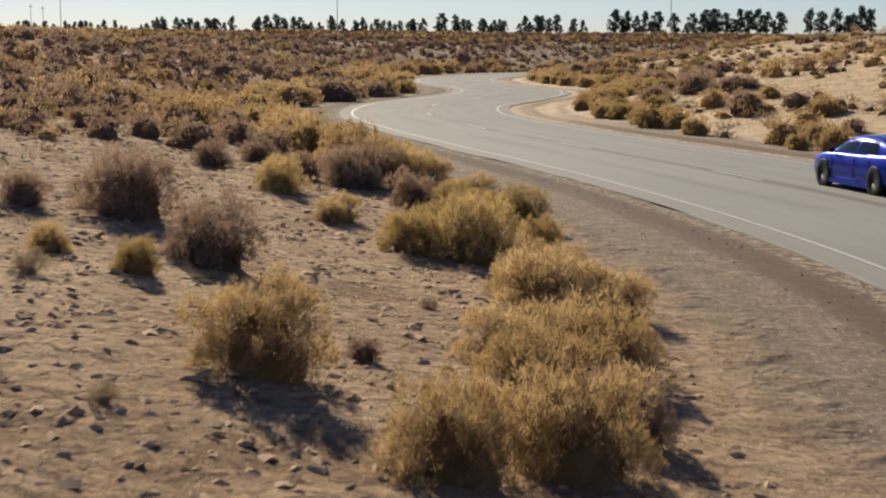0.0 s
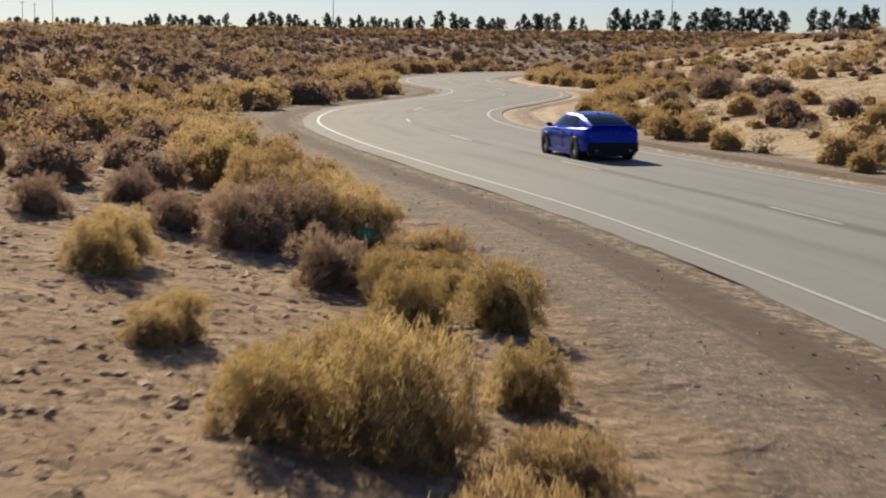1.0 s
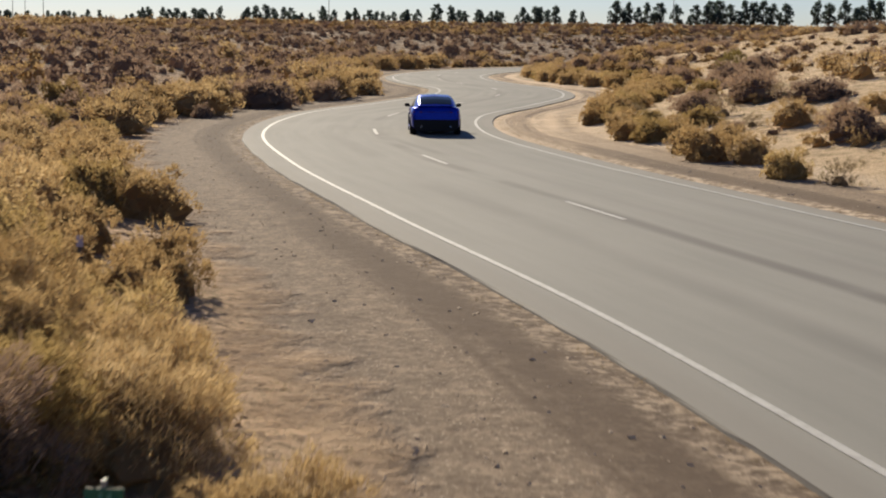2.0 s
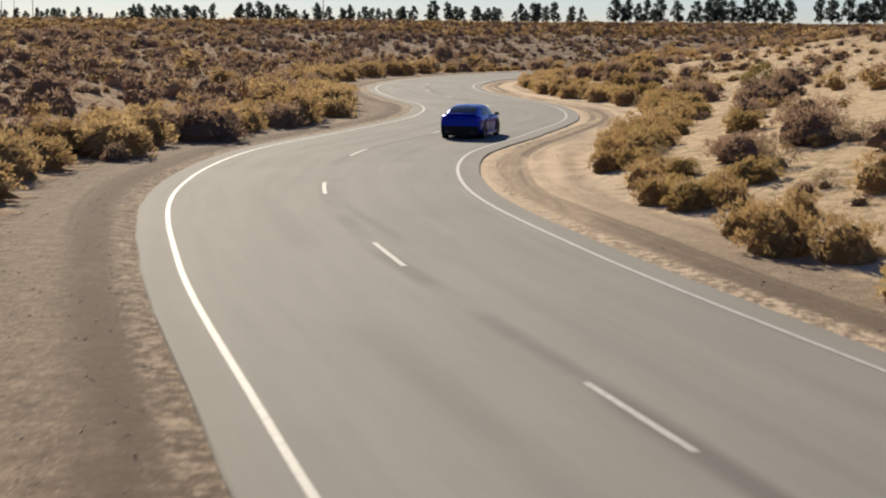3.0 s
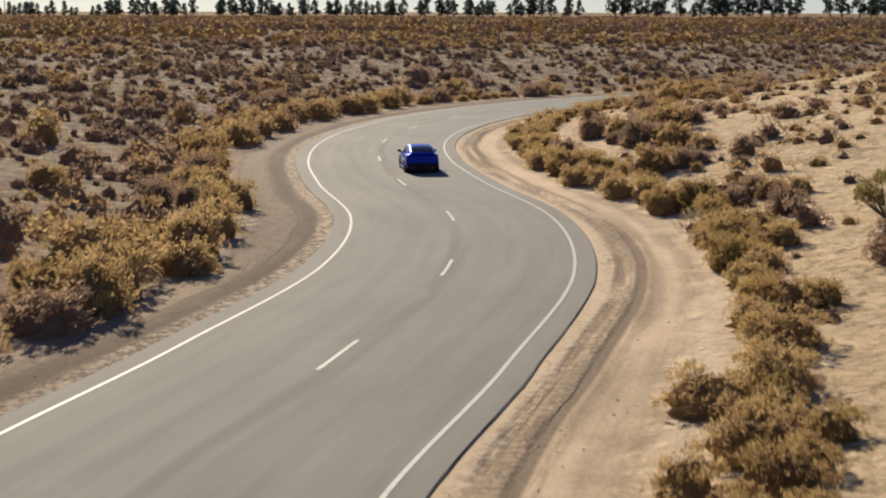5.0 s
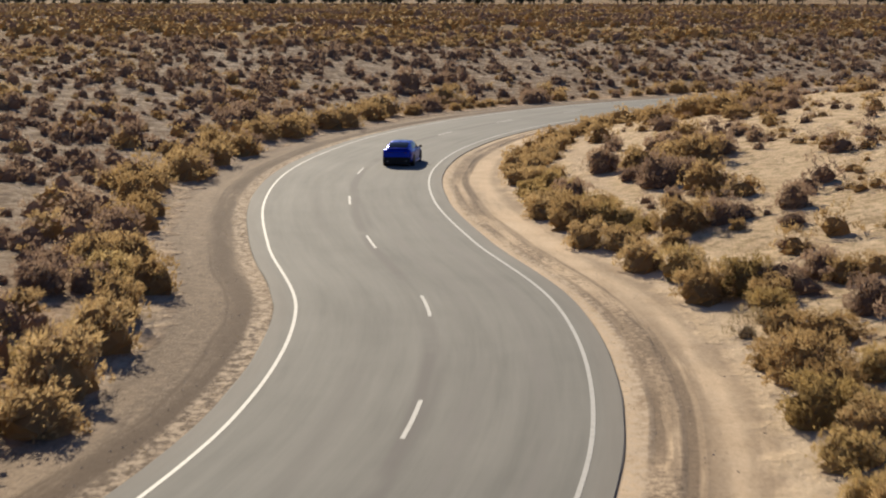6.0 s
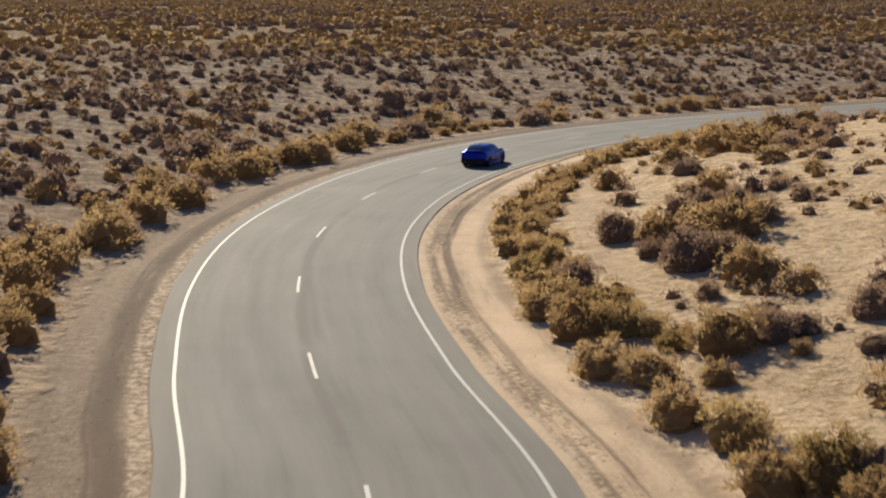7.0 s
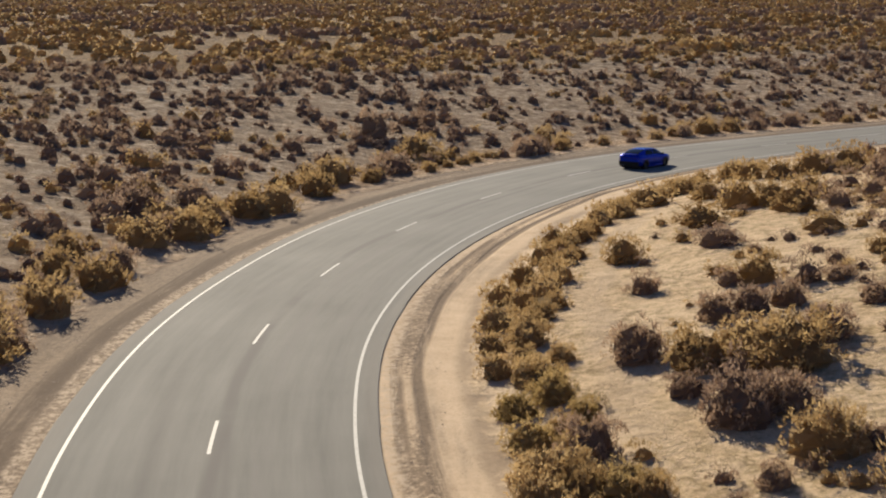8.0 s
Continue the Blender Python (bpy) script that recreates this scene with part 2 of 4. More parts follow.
def asphalt_material():
    n = Nodes("worn_asphalt")
    s, off = n.uv()
    along = n.node("ShaderNodeCombineXYZ", 0, X=n.math("MULTIPLY", s, 0.06), Y=off)
    streak = n.noise(1.6, 5, 0.6, vector=along)
    patch, grit = n.noise(0.22, 5), n.noise(55.0, 4, 0.7)
    col = n.ramp(n.math("ADD", n.math("MULTIPLY", streak, 0.65), n.math("MULTIPLY", patch, 0.35)), [(0.34, (0.130, 0.128, 0.110)), (0.5, (0.178, 0.173, 0.149)), (0.66, (0.219, 0.211, 0.182))])
    col = n.mix(n.step(s, 112.0, 165.0, 0.42, 0.0), col, (0.325, 0.316, 0.276))
    wob = n.math("ADD", off, n.math("MULTIPLY", n.math("SUBTRACT", n.noise(0.05, 2), 0.5), 1.2))
    seam = n.math("MULTIPLY", n.band(wob, -0.16, 0.2, 0.13), n.step(n.noise(0.13, 4), 0.34, 0.52))
    col = n.mix(n.math("MULTIPLY", seam, 0.8), col, (0.115, 0.105, 0.095))
    wheel = n.math("MAXIMUM", n.band(wob, 0.9, 1.3, 0.3), n.band(wob, 2.5, 2.9, 0.3))
    col = n.mix(n.math("MULTIPLY", n.math("MULTIPLY", wheel, n.step(streak, 0.40, 0.58)), 0.55), col, (0.17, 0.158, 0.143))
    # rubber left by tyres: long dark sweeps beside the middle and through the inner lane
    drift = n.math("ADD", off, n.math("MULTIPLY", n.math("SUBTRACT", n.noise(0.028, 2), 0.5), 3.4))
    sweep = n.math("MAXIMUM", n.band(drift, 0.18, 0.42, 0.14), n.math("MULTIPLY", n.band(drift, -1.7, -1.3, 0.3), 0.7))
    sweep = n.math("MULTIPLY", sweep, n.step(n.noise(0.06, 3), 0.42, 0.56))
    col = n.mix(n.math("MULTIPLY", sweep, 0.6), col, (0.108, 0.1, 0.09))
    edge = n.step(n.math("ABSOLUTE", off), 3.7, 4.2)
    col = n.mix(n.math("MULTIPLY", edge, 0.35), col, (0.22, 0.19, 0.155))
    col = n.mix(n.step(grit, 0.3, 0.75, 0.0, 0.25), col, (0.15, 0.14, 0.13))
    return n.principled(Base_Color=col, Roughness=0.86, Specular_IOR_Level=0.3, Normal=n.bump(grit, 0.35, 0.006))


def paint_material():
    n = Nodes("worn_road_paint")
    f = n.noise(6.0, 7, 0.7)
    return n.principled(Base_Color=n.ramp(f, [(0.3, (0.26, 0.245, 0.215)), (0.48, (0.40, 0.388, 0.35)), (0.8, (0.50, 0.488, 0.447))]), Roughness=0.65)


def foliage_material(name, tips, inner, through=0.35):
    """Fine dry foliage: tips by tuft; towards the inside older grey wood and inner shade, both as colour."""
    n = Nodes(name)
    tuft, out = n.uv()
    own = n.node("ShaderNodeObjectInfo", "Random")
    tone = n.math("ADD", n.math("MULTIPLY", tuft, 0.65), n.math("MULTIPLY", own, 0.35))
    # shade inside the bush is mixed into the colour along with the old wood
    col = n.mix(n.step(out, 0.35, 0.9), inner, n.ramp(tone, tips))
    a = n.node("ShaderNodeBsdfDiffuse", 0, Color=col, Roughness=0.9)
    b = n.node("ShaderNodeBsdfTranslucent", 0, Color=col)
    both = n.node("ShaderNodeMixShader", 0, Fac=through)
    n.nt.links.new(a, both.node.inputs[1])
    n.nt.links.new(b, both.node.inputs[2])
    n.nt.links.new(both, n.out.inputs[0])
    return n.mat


GROUND, ASPHALT, PAINT = ground_material(), asphalt_material(), paint_material()
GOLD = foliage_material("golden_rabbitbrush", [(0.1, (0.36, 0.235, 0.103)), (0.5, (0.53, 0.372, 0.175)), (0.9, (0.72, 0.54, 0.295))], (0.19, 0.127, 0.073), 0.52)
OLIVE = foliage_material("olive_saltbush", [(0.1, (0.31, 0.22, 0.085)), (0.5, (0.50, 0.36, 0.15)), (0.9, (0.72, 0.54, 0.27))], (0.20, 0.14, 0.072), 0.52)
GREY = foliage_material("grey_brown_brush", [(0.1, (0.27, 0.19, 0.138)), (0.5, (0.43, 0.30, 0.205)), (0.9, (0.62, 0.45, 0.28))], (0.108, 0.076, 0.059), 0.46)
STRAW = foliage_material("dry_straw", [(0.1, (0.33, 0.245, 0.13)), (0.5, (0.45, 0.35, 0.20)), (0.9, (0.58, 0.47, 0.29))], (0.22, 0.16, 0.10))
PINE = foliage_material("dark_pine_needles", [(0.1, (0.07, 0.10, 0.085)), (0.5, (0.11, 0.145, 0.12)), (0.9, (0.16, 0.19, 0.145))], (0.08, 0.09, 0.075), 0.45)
WOOD = plain("weathered_wood", (0.13, 0.10, 0.075), 0.9, vary=0.35, scale=14)
STONE = plain("pale_stone", (0.46, 0.35, 0.24), 0.9, vary=0.4, scale=4)
CLOD = plain("earth_clod", (0.42, 0.272, 0.152), 0.95, vary=0.5, scale=3)

# ---------------------------------------------------------------- the plan: road line and lie of the land
CENTRE = [(12.6, -60), (12.6, -30), (12.6, 0), (12.3, 14), (11.3, 26), (9.6, 37), (5.6, 50.8), (1.3, 62.1), (-2.9, 73.5), (-6.2, 85.2), (-7.25, 97.3),
          (-5.7, 109.3), (-4.43, 121.4), (-5.4, 133.5), (-8.7, 145.2), (-11.4, 157.0), (-12.8, 169.0), (-12.57, 181.2), (-10.9, 193.0),
          (-7.64, 204.6), (-3.0, 215.5), (3.2, 225.5), (10.6, 234.5), (19.5, 243.5), (30, 253.5), (41, 264)]
LANE, HALF = 3.75, 4.40        # offset of the edge lines, half width of the asphalt


def road_line(pts, step=0.5):
    pts = [np.array(p, float) for p in pts]
    pts = [2 * pts[0] - pts[1] + np.array((0.0, -300.0)), *pts, pts[-1] + 14 * (pts[-1] - pts[-2])]
    line = []
    for p0, p1, p2, p3 in zip(pts, pts[1:], pts[2:], pts[3:]):
        a, b, c = (math.sqrt(np.linalg.norm(v)) for v in (p1 - p0, p2 - p1, p3 - p2))
        m1 = ((p1 - p0) / a - (p2 - p0) / (a + b) + (p2 - p1) / b) * b
        m2 = ((p2 - p1) / b - (p3 - p1) / (b + c) + (p3 - p2) / c) * b
        count = max(2, int(np.linalg.norm(p2 - p1) / step))
        for k in range(count):
            u = k / count
            line.append((2 * u**3 - 3 * u * u + 1) * p1 + (u**3 - 2 * u * u + u) * m1 + (3 * u * u - 2 * u**3) * p2 + (u**3 - u * u) * m2)
    end = pts[-2]
    way = (end - line[-1]) / np.linalg.norm(end - line[-1])
    line += [end + way * k for k in np.arange(0, 420, 3.0)]
    return np.array(line)


LINE = road_line(CENTRE)
ARC = np.concatenate([[0], np.cumsum(np.linalg.norm(np.diff(LINE, axis=0), axis=1))])
ALONG = np.gradient(LINE, axis=0)
ALONG /= np.linalg.norm(ALONG, axis=1)[:, None]


def road_coords(p):
    """Arc length and offset from the road's middle (positive to the right) of many points."""
    p = np.asarray(p, float).reshape(-1, 2)
    s, off = np.empty(len(p)), np.empty(len(p))
    for i in range(0, len(p), 6000):
        q = p[i:i + 6000]
        d = (q[:, 0:1] - LINE[None, :, 0]) ** 2 + (q[:, 1:2] - LINE[None, :, 1]) ** 2
        k = d.argmin(1)
        v, t = q - LINE[k], ALONG[k]
        s[i:i + 6000] = ARC[k] + (v * t).sum(1)
        off[i:i + 6000] = np.where(v[:, 0] * t[:, 1] - v[:, 1] * t[:, 0] > 0, 1, -1) * np.sqrt(d[np.arange(len(q)), k])
    return s, off


def on_road(s, off):
    """Place and heading (degrees) at an arc length and offset."""
    x, y = np.interp(s, ARC, LINE[:, 0]), np.interp(s, ARC, LINE[:, 1])
    tx, ty = np.interp(s, ARC, ALONG[:, 0]), np.interp(s, ARC, ALONG[:, 1])
    return x + off * ty, y - off * tx, math.degrees(math.atan2(-tx, ty))


def swell(p, size, seed):
    """Smooth uneven ground, -1 to 1, from a few crossed waves."""
    r = np.random.RandomState(seed)
    out = np.zeros(len(p))
    for _ in range(7):
        a, f, ph = r.uniform(0, math.tau), r.uniform(0.6, 1.7) / size, r.uniform(0, math.tau)
        out += np.sin((p[:, 0] * math.cos(a) + p[:, 1] * math.sin(a)) * math.tau * f + ph + 1.3 * np.sin(p[:, 1] * f * 2.1 + ph))
    return out / 4


def land(p):
    """Ground height, with the arc length and offset."""
    p = np.asarray(p, float).reshape(-1, 2)
    s, off = road_coords(p)
    d = np.abs(off)
    back = np.clip((s - 262) / 14, 0, 1) * (off < 0)
    z = np.clip(d - 7.8 - 3.2 * back, 0, None) * np.where(off > 0, 0.165, 0.135)
    z = np.where(z < 2.5, z, 2.5 + 2.5 * np.tanh((z - 2.5) / 2.5))
    plain_part = np.clip((d - 36) / 60, 0, 1)
    z += plain_part * (0.0076 * np.clip(p[:, 1] - 240, 0, 520) + 0.010 * np.clip(p[:, 1] - 760, 0, 640))
    rough = np.clip((d - 6.5) / 8, 0, 1)
    z += rough * (0.11 * swell(p, 9, 3) + np.where(off < 0, 0.06, 0.04) * swell(p, 2.3, 4)) + np.clip((d - 25) / 60, 0, 1) * 0.3 * swell(p, 60, 5)
    z += np.clip((d - 4.9) / 1.5, 0, 1) * 0.015 * swell(p, 1.6, 6)
    z -= 0.048 * np.clip((5.3 - d) / 0.8, 0, 1)
    return z, s, off


def land_at(x, y):
    return float(land([(x, y)])[0][0])


# ---------------------------------------------------------------- mesh helpers
def mesh_from(name, verts, faces, material, uv=None, smooth=False):
    """A mesh from arrays; uv holds one pair a vertex."""
    me = bpy.data.meshes.new(name)
    verts, faces = np.asarray(verts, np.float32), np.asarray(faces, np.int32)
    k = faces.shape[1]
    me.vertices.add(len(verts))
    me.vertices.foreach_set("co", verts.ravel())
    me.loops.add(faces.size)
    me.loops.foreach_set("vertex_index", faces.ravel())
    me.polygons.add(len(faces))
    me.polygons.foreach_set("loop_start", np.arange(0, faces.size, k, dtype=np.int32))
    if uv is not None:
        layer = me.uv_layers.new(name="UVMap")
        layer.data.foreach_set("uv", np.asarray(uv, np.float32)[faces.ravel()].ravel())
    me.update(calc_edges=True)
    me.validate()
    me.polygons.foreach_set("use_smooth", np.full(len(faces), smooth))
    me.materials.append(material)
    return me


def part(name, bm, material, parent, label=""):
    me = bpy.data.meshes.new(name)
    bmesh.ops.recalc_face_normals(bm, faces=bm.faces)
    bm.to_mesh(me)
    bm.free()
    me.materials.append(material)
    ob = new(name, me)
    ob.parent = parent
    return tagged(ob, label)


def box(bm, centre, size, turn=(0, 0, 0), bevel=0.0):
    made = bmesh.ops.create_cube(bm, size=1, matrix=pose(*centre, *turn) @ Matrix.Diagonal((*size, 1)))["verts"]
    if bevel:
        bmesh.ops.bevel(bm, geom=list({e for v in made for e in v.link_edges}), offset=bevel, segments=2, affect="EDGES")
    return bm


def grid(rows, close=False):
    """A bmesh skin over rows of points of equal number."""
    bm = bmesh.new()
    made = [[bm.verts.new(p) for p in row] for row in rows]
    for a, b in zip(made, made[1:]):
        for i in range(len(a) - (0 if close else 1)):
            j = (i + 1) % len(a)
            bm.faces.new((a[i], a[j], b[j], b[i]))
    return bm


def smooth(bm):
    for f in bm.faces:
        f.smooth = True
    return bm


# ---------------------------------------------------------------- ground, road and its paint
def spaced(lo, hi, step, reach_lo, reach_hi):
    mid = list(np.arange(lo, hi + step / 2, step))
    up, down, k = [hi], [lo], step
    while up[-1] < reach_hi:
        k *= 1.16
        up.append(up[-1] + k)
    k = step
    while down[-1] > reach_lo:
        k *= 1.16
        down.append(down[-1] - k)
    return np.array(sorted(set(mid + up[1:] + down[1:])))


def build_ground():
    xs, ys = spaced(-36, 28, 0.48, -4200, 4200), spaced(14, 262, 0.48, -900, 4600)
    gx, gy = np.meshgrid(xs, ys)
    p = np.column_stack([gx.ravel(), gy.ravel()])
    z, s, off = land(p)
    w = len(xs)
    i = (np.arange(len(ys) - 1)[:, None] * w + np.arange(w - 1)[None, :]).ravel()
    faces = np.column_stack([i, i + 1, i + 1 + w, i + w])
    me = mesh_from("ground", np.column_stack([p, z]), faces, GROUND, np.column_stack([s, off]), True)
    tagged(new("ground", me), "dry sandy desert ground with graded dirt shoulders beside the road", "ground", kind="structure")


def ribbon(name, material, s0, s1, offs, zs, step=0.6, ragged=0.0, seed=1):
    """A strip along the road with the given cross-section."""
    r = np.random.RandomState(seed)
    ss = np.linspace(s0, s1, max(2, int((s1 - s0) / step) + 1))
    verts, uv = [], []
    wob = np.convolve(r.uniform(-1, 1, len(ss) + 4), np.ones(5) / 5, "valid") * ragged
    for k, s in enumerate(ss):
        for o, z in zip(offs, zs):
            edge = wob[k] * math.copysign(1, o) if abs(o) >= HALF else 0
            x, y, _ = on_road(s, (o + edge) * (1 + (0.02 * min(1, max(0, (155 - s) / 30)) if o < 0 else 0)) * (1 + 0.12 * min(1, max(0, (s - 245) / 40))))
            verts.append((x, y, z))
            uv.append((s, o))
    w = len(offs)
    i = (np.arange(len(ss) - 1)[:, None] * w + np.arange(w - 1)[None, :]).ravel()
    return mesh_from(name, verts, np.column_stack([i, i + w, i + w + 1, i + 1])[:, ::-1], material, uv)


def build_road():
    s1 = ARC[-1] - 5
    offs = [-HALF - 0.03, -HALF, -HALF + 0.02, -3.4, -2.4, -1.2, 0, 1.2, 2.4, 3.4, HALF - 0.02, HALF, HALF + 0.03]
    zs = [-0.16, -0.02, 0, 0.004, 0.008, 0.012, 0.014, 0.012, 0.008, 0.004, 0, -0.02, -0.16]
    road = tagged(new("road", ribbon("road", ASPHALT, 20, s1, offs, zs, 0.6, 0.05)), "sun-bleached grey asphalt two-lane road winding through desert", "road", kind="structure")
    for side in (-1, 1):
        a, b = side * LANE - 0.05, side * LANE + 0.05
        line = new("edge_line", ribbon("edge_line", PAINT, 22, s1 - 2, (a, b), (0.0085, 0.0085)))
        line.parent = road
        tagged(line, "worn white painted edge line")
    s_first = float(road_coords([DASH_START])[0][0])
    for k in range(-8, 30):
        s = s_first + 12.19 * k
        dash = new("lane_dash", ribbon("lane_dash", PAINT, s - 1.52, s + 1.52, (-0.052, 0.052), (0.0185, 0.0185)))
        dash.parent = road


DASH_START = (5.63, 50.8)
build_ground()
build_road()


# ---------------------------------------------------------------- brush
def tuft_arrays(r, lobes, tufts, blades, length, width, lean=0.5, floor=0.02):
    """Triangles of fine foliage on a lumpy dome of radius 1 and height 1, with uv (tone of the tuft, inside to outside)."""
    cs, rs = lobes
    k = r.randint(0, len(cs), tufts)
    d = r.normal(size=(tufts, 3))
    d[:, 2] = np.abs(d[:, 2]) - 0.45 * r.uniform(0, 1, tufts)
    d /= np.linalg.norm(d, axis=1)[:, None]
    p = cs[k] + d * (rs[k] * r.uniform(0.72, 1.0, tufts))[:, None]
    out = p - np.array((0, 0, -0.15))
    out /= np.linalg.norm(out, axis=1)[:, None]
    way = out * (1 - lean) + d * 0.9 + np.array((0, 0, lean * 0.35))
    way /= np.linalg.norm(way, axis=1)[:, None]
    n = tufts * blades
    root = np.repeat(p, blades, 0) + r.normal(size=(n, 3)) * length * 0.36
    w = np.repeat(way, blades, 0) + r.normal(size=(n, 3)) * 0.6
    w /= np.linalg.norm(w, axis=1)[:, None]
    ln = length * r.uniform(0.5, 1.25, n)[:, None]
    side = np.cross(w, r.normal(size=(n, 3)))
    side /= np.linalg.norm(side, axis=1)[:, None] + 1e-6
    a, b, c = root - w * ln * 0.5 - side * width, root - w * ln * 0.5 + side * width, root + w * ln * 0.6
    verts = np.stack([a, b, c], 1).reshape(-1, 3)
    verts[:, 2] = np.maximum(verts[:, 2], floor)
    tone = np.repeat(np.clip(r.normal(0.5, 0.16, tufts), 0, 1), blades)
    tone = np.clip(tone + r.normal(0, 0.07, n), 0, 1)
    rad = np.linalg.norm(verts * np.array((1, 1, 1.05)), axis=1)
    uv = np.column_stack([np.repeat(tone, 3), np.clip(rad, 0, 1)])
    return verts, uv


def lobes_of(r, count, spread):
    """Rounded heads packed over a low dome: broad ones inside, small ones on the skin down to the ground."""
    a = r.uniform(0, math.tau, count) if count < 8 else math.tau * (np.arange(count) * 0.618 + r.uniform(-0.06, 0.06, count))
    u = (np.arange(count) + 0.5) / count
    q = np.sqrt(u) * (spread + 0.24)
    rs = r.uniform(0.19, 0.31, count) * (1.12 - 0.25 * u)
    top = np.sqrt(np.clip(1 - (q / 1.02) ** 2, 0.05, 1))
    z = np.clip(top * r.uniform(0.55, 0.98, count) - rs * 0.75, 0.06, 0.76)
    rim = (u > 0.5) & (np.arange(count) % 3 != 0)
    z[rim] = r.uniform(0.06, 0.2, rim.sum())
    cs = np.column_stack([q * np.cos(a), q * np.sin(a), z])
    few = max(3, count // 5)
    rs[:few] = r.uniform(0.36, 0.46, few)
    cs[:few, 2] *= 0.72
    return cs, rs


def core_arrays(r, rings, segments, size, out):
    """The dense twiggy heart of a bush: a lumpy dome; out sets how much inner shade its colour takes."""
    grid_pts = []
    lump = r.uniform(0, math.tau, 6)
    for i in range(rings + 1):
        v = i / rings
        for j in range(segments):
            a = math.tau * (j + 0.5 * (i % 2)) / segments
            k = size * (1 + 0.16 * math.sin(2 * a + lump[0] + 3 * v) + 0.12 * math.sin(3 * a + lump[1]) + 0.1 * math.sin(5 * a + lump[2] + 5 * v)) * r.uniform(0.9, 1.1)
            rad = math.cos(v * math.pi / 2) ** 0.85 if i < rings else 0.04
            grid_pts.append((k * rad * math.cos(a), k * rad * math.sin(a), max(0.0, size * (math.sin(v * math.pi / 2) ** 1.1) * (1 + 0.1 * math.sin(2 * a + lump[3])) * r.uniform(0.92, 1.08))))
    p = np.array(grid_pts)
    tri = []
    for i in range(rings):
        for j in range(segments):
            a, b = i * segments + j, i * segments + (j + 1) % segments
            tri += [(a, b, b + segments), (a, b + segments, a + segments)]
    verts = p[np.array(tri).ravel()]
    tone = np.repeat(r.uniform(0.1, 0.7, len(tri)), 3)
    return verts, np.column_stack([tone, np.full(len(verts), out)])


def joined(*pairs):
    return np.concatenate([a for a, _ in pairs]), np.concatenate([b for _, b in pairs])


def stem_arrays(r, count, width):
    """Woody stems fanning from the root."""
    a, q = r.uniform(0, math.tau, count), r.uniform(0.15, 0.85, count)
    tip = np.column_stack([q * np.cos(a), q * np.sin(a), r.uniform(0.35, 0.9, count) * (1.1 - 0.5 * q)])
    root = r.normal(size=(count, 3)) * np.array((0.09, 0.09, 0))
    side = np.cross(tip - root, r.normal(size=(count, 3)))
    side /= np.linalg.norm(side, axis=1)[:, None] + 1e-6
    verts = np.stack([root - side * width, root + side * width, tip], 1).reshape(-1, 3)
    return verts, np.column_stack([np.repeat(r.uniform(0, 1, count), 3), np.tile((0, 0, 0.35), count)])


def tri_mesh(name, verts, uv, material):
    return mesh_from(name, verts, np.arange(len(verts)).reshape(-1, 3), material, uv)


KINDS = {
    0: (GOLD, "golden rabbitbrush shrub, fluffy and dry, on pale sand", 8, 0.52, 0.4),
    1: (OLIVE, "olive-green saltbush shrub with yellowing tips on sand", 9, 0.5, 0.45),
    2: (GREY, "grey-brown leafless desert shrub with dark dense twigs", 7, 0.52, 0.55),
    3: (STRAW, "small pale straw-coloured dry bush on bare sand", 4, 0.44, 0.75),
}
LEVELS = {"close": (1050, 11, 0.088, 0.0052, 120), "near": (440, 8, 0.085, 0.0122, 40), "mid": (300, 6, 0.10, 0.019, 14)}
stock = {}


def shrub(kind, level, seed):
    """One shrub, an empty with its stems and foliage, kept out in the stock until copied."""
    if (kind, level, seed) not in stock:
        material, label, lobes, spread, lean = KINDS[kind]
        tufts, blades, length, width, stems = LEVELS[level]
        if kind == 3:
            tufts, width = tufts // 2, width * 0.7
        r = np.random.RandomState(100 * kind + 10 * seed + len(level))
        stock[kind, level, seed] = (tri_mesh("woody_base", *stem_arrays(r, stems, 0.02 if level == "mid" else 0.009), WOOD if kind != 3 else STRAW),
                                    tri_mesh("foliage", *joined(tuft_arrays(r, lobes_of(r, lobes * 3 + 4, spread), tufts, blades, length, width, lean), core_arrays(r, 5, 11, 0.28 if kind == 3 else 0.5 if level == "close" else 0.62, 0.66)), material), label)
    return stock[kind, level, seed]


DISTANT = {0: [], 1: [], 2: [], 3: []}


def plant(kind, level, seed, x, y, w, h, turn):
    if y > 172 or (x < -17 and y > 100):
        DISTANT[kind].append((x, y, land_at(x, y), w * 1.06, h * 1.04))
        return
    stems, foliage, label = shrub(kind, level, seed)
    ob = tagged(new("shrub"), label, "shrub", "desert shrubs")
    ob.matrix_basis = pose(x, y, land_at(x, y) - 0.03, 0, 0, turn) @ Matrix.Diagonal((w / 2 * 1.06, w / 2 * 1.06, h * 1.04, 1))
    for name, me in (("woody_base", stems), ("foliage", foliage)):
        bit = new(name, me)
        bit.parent = ob


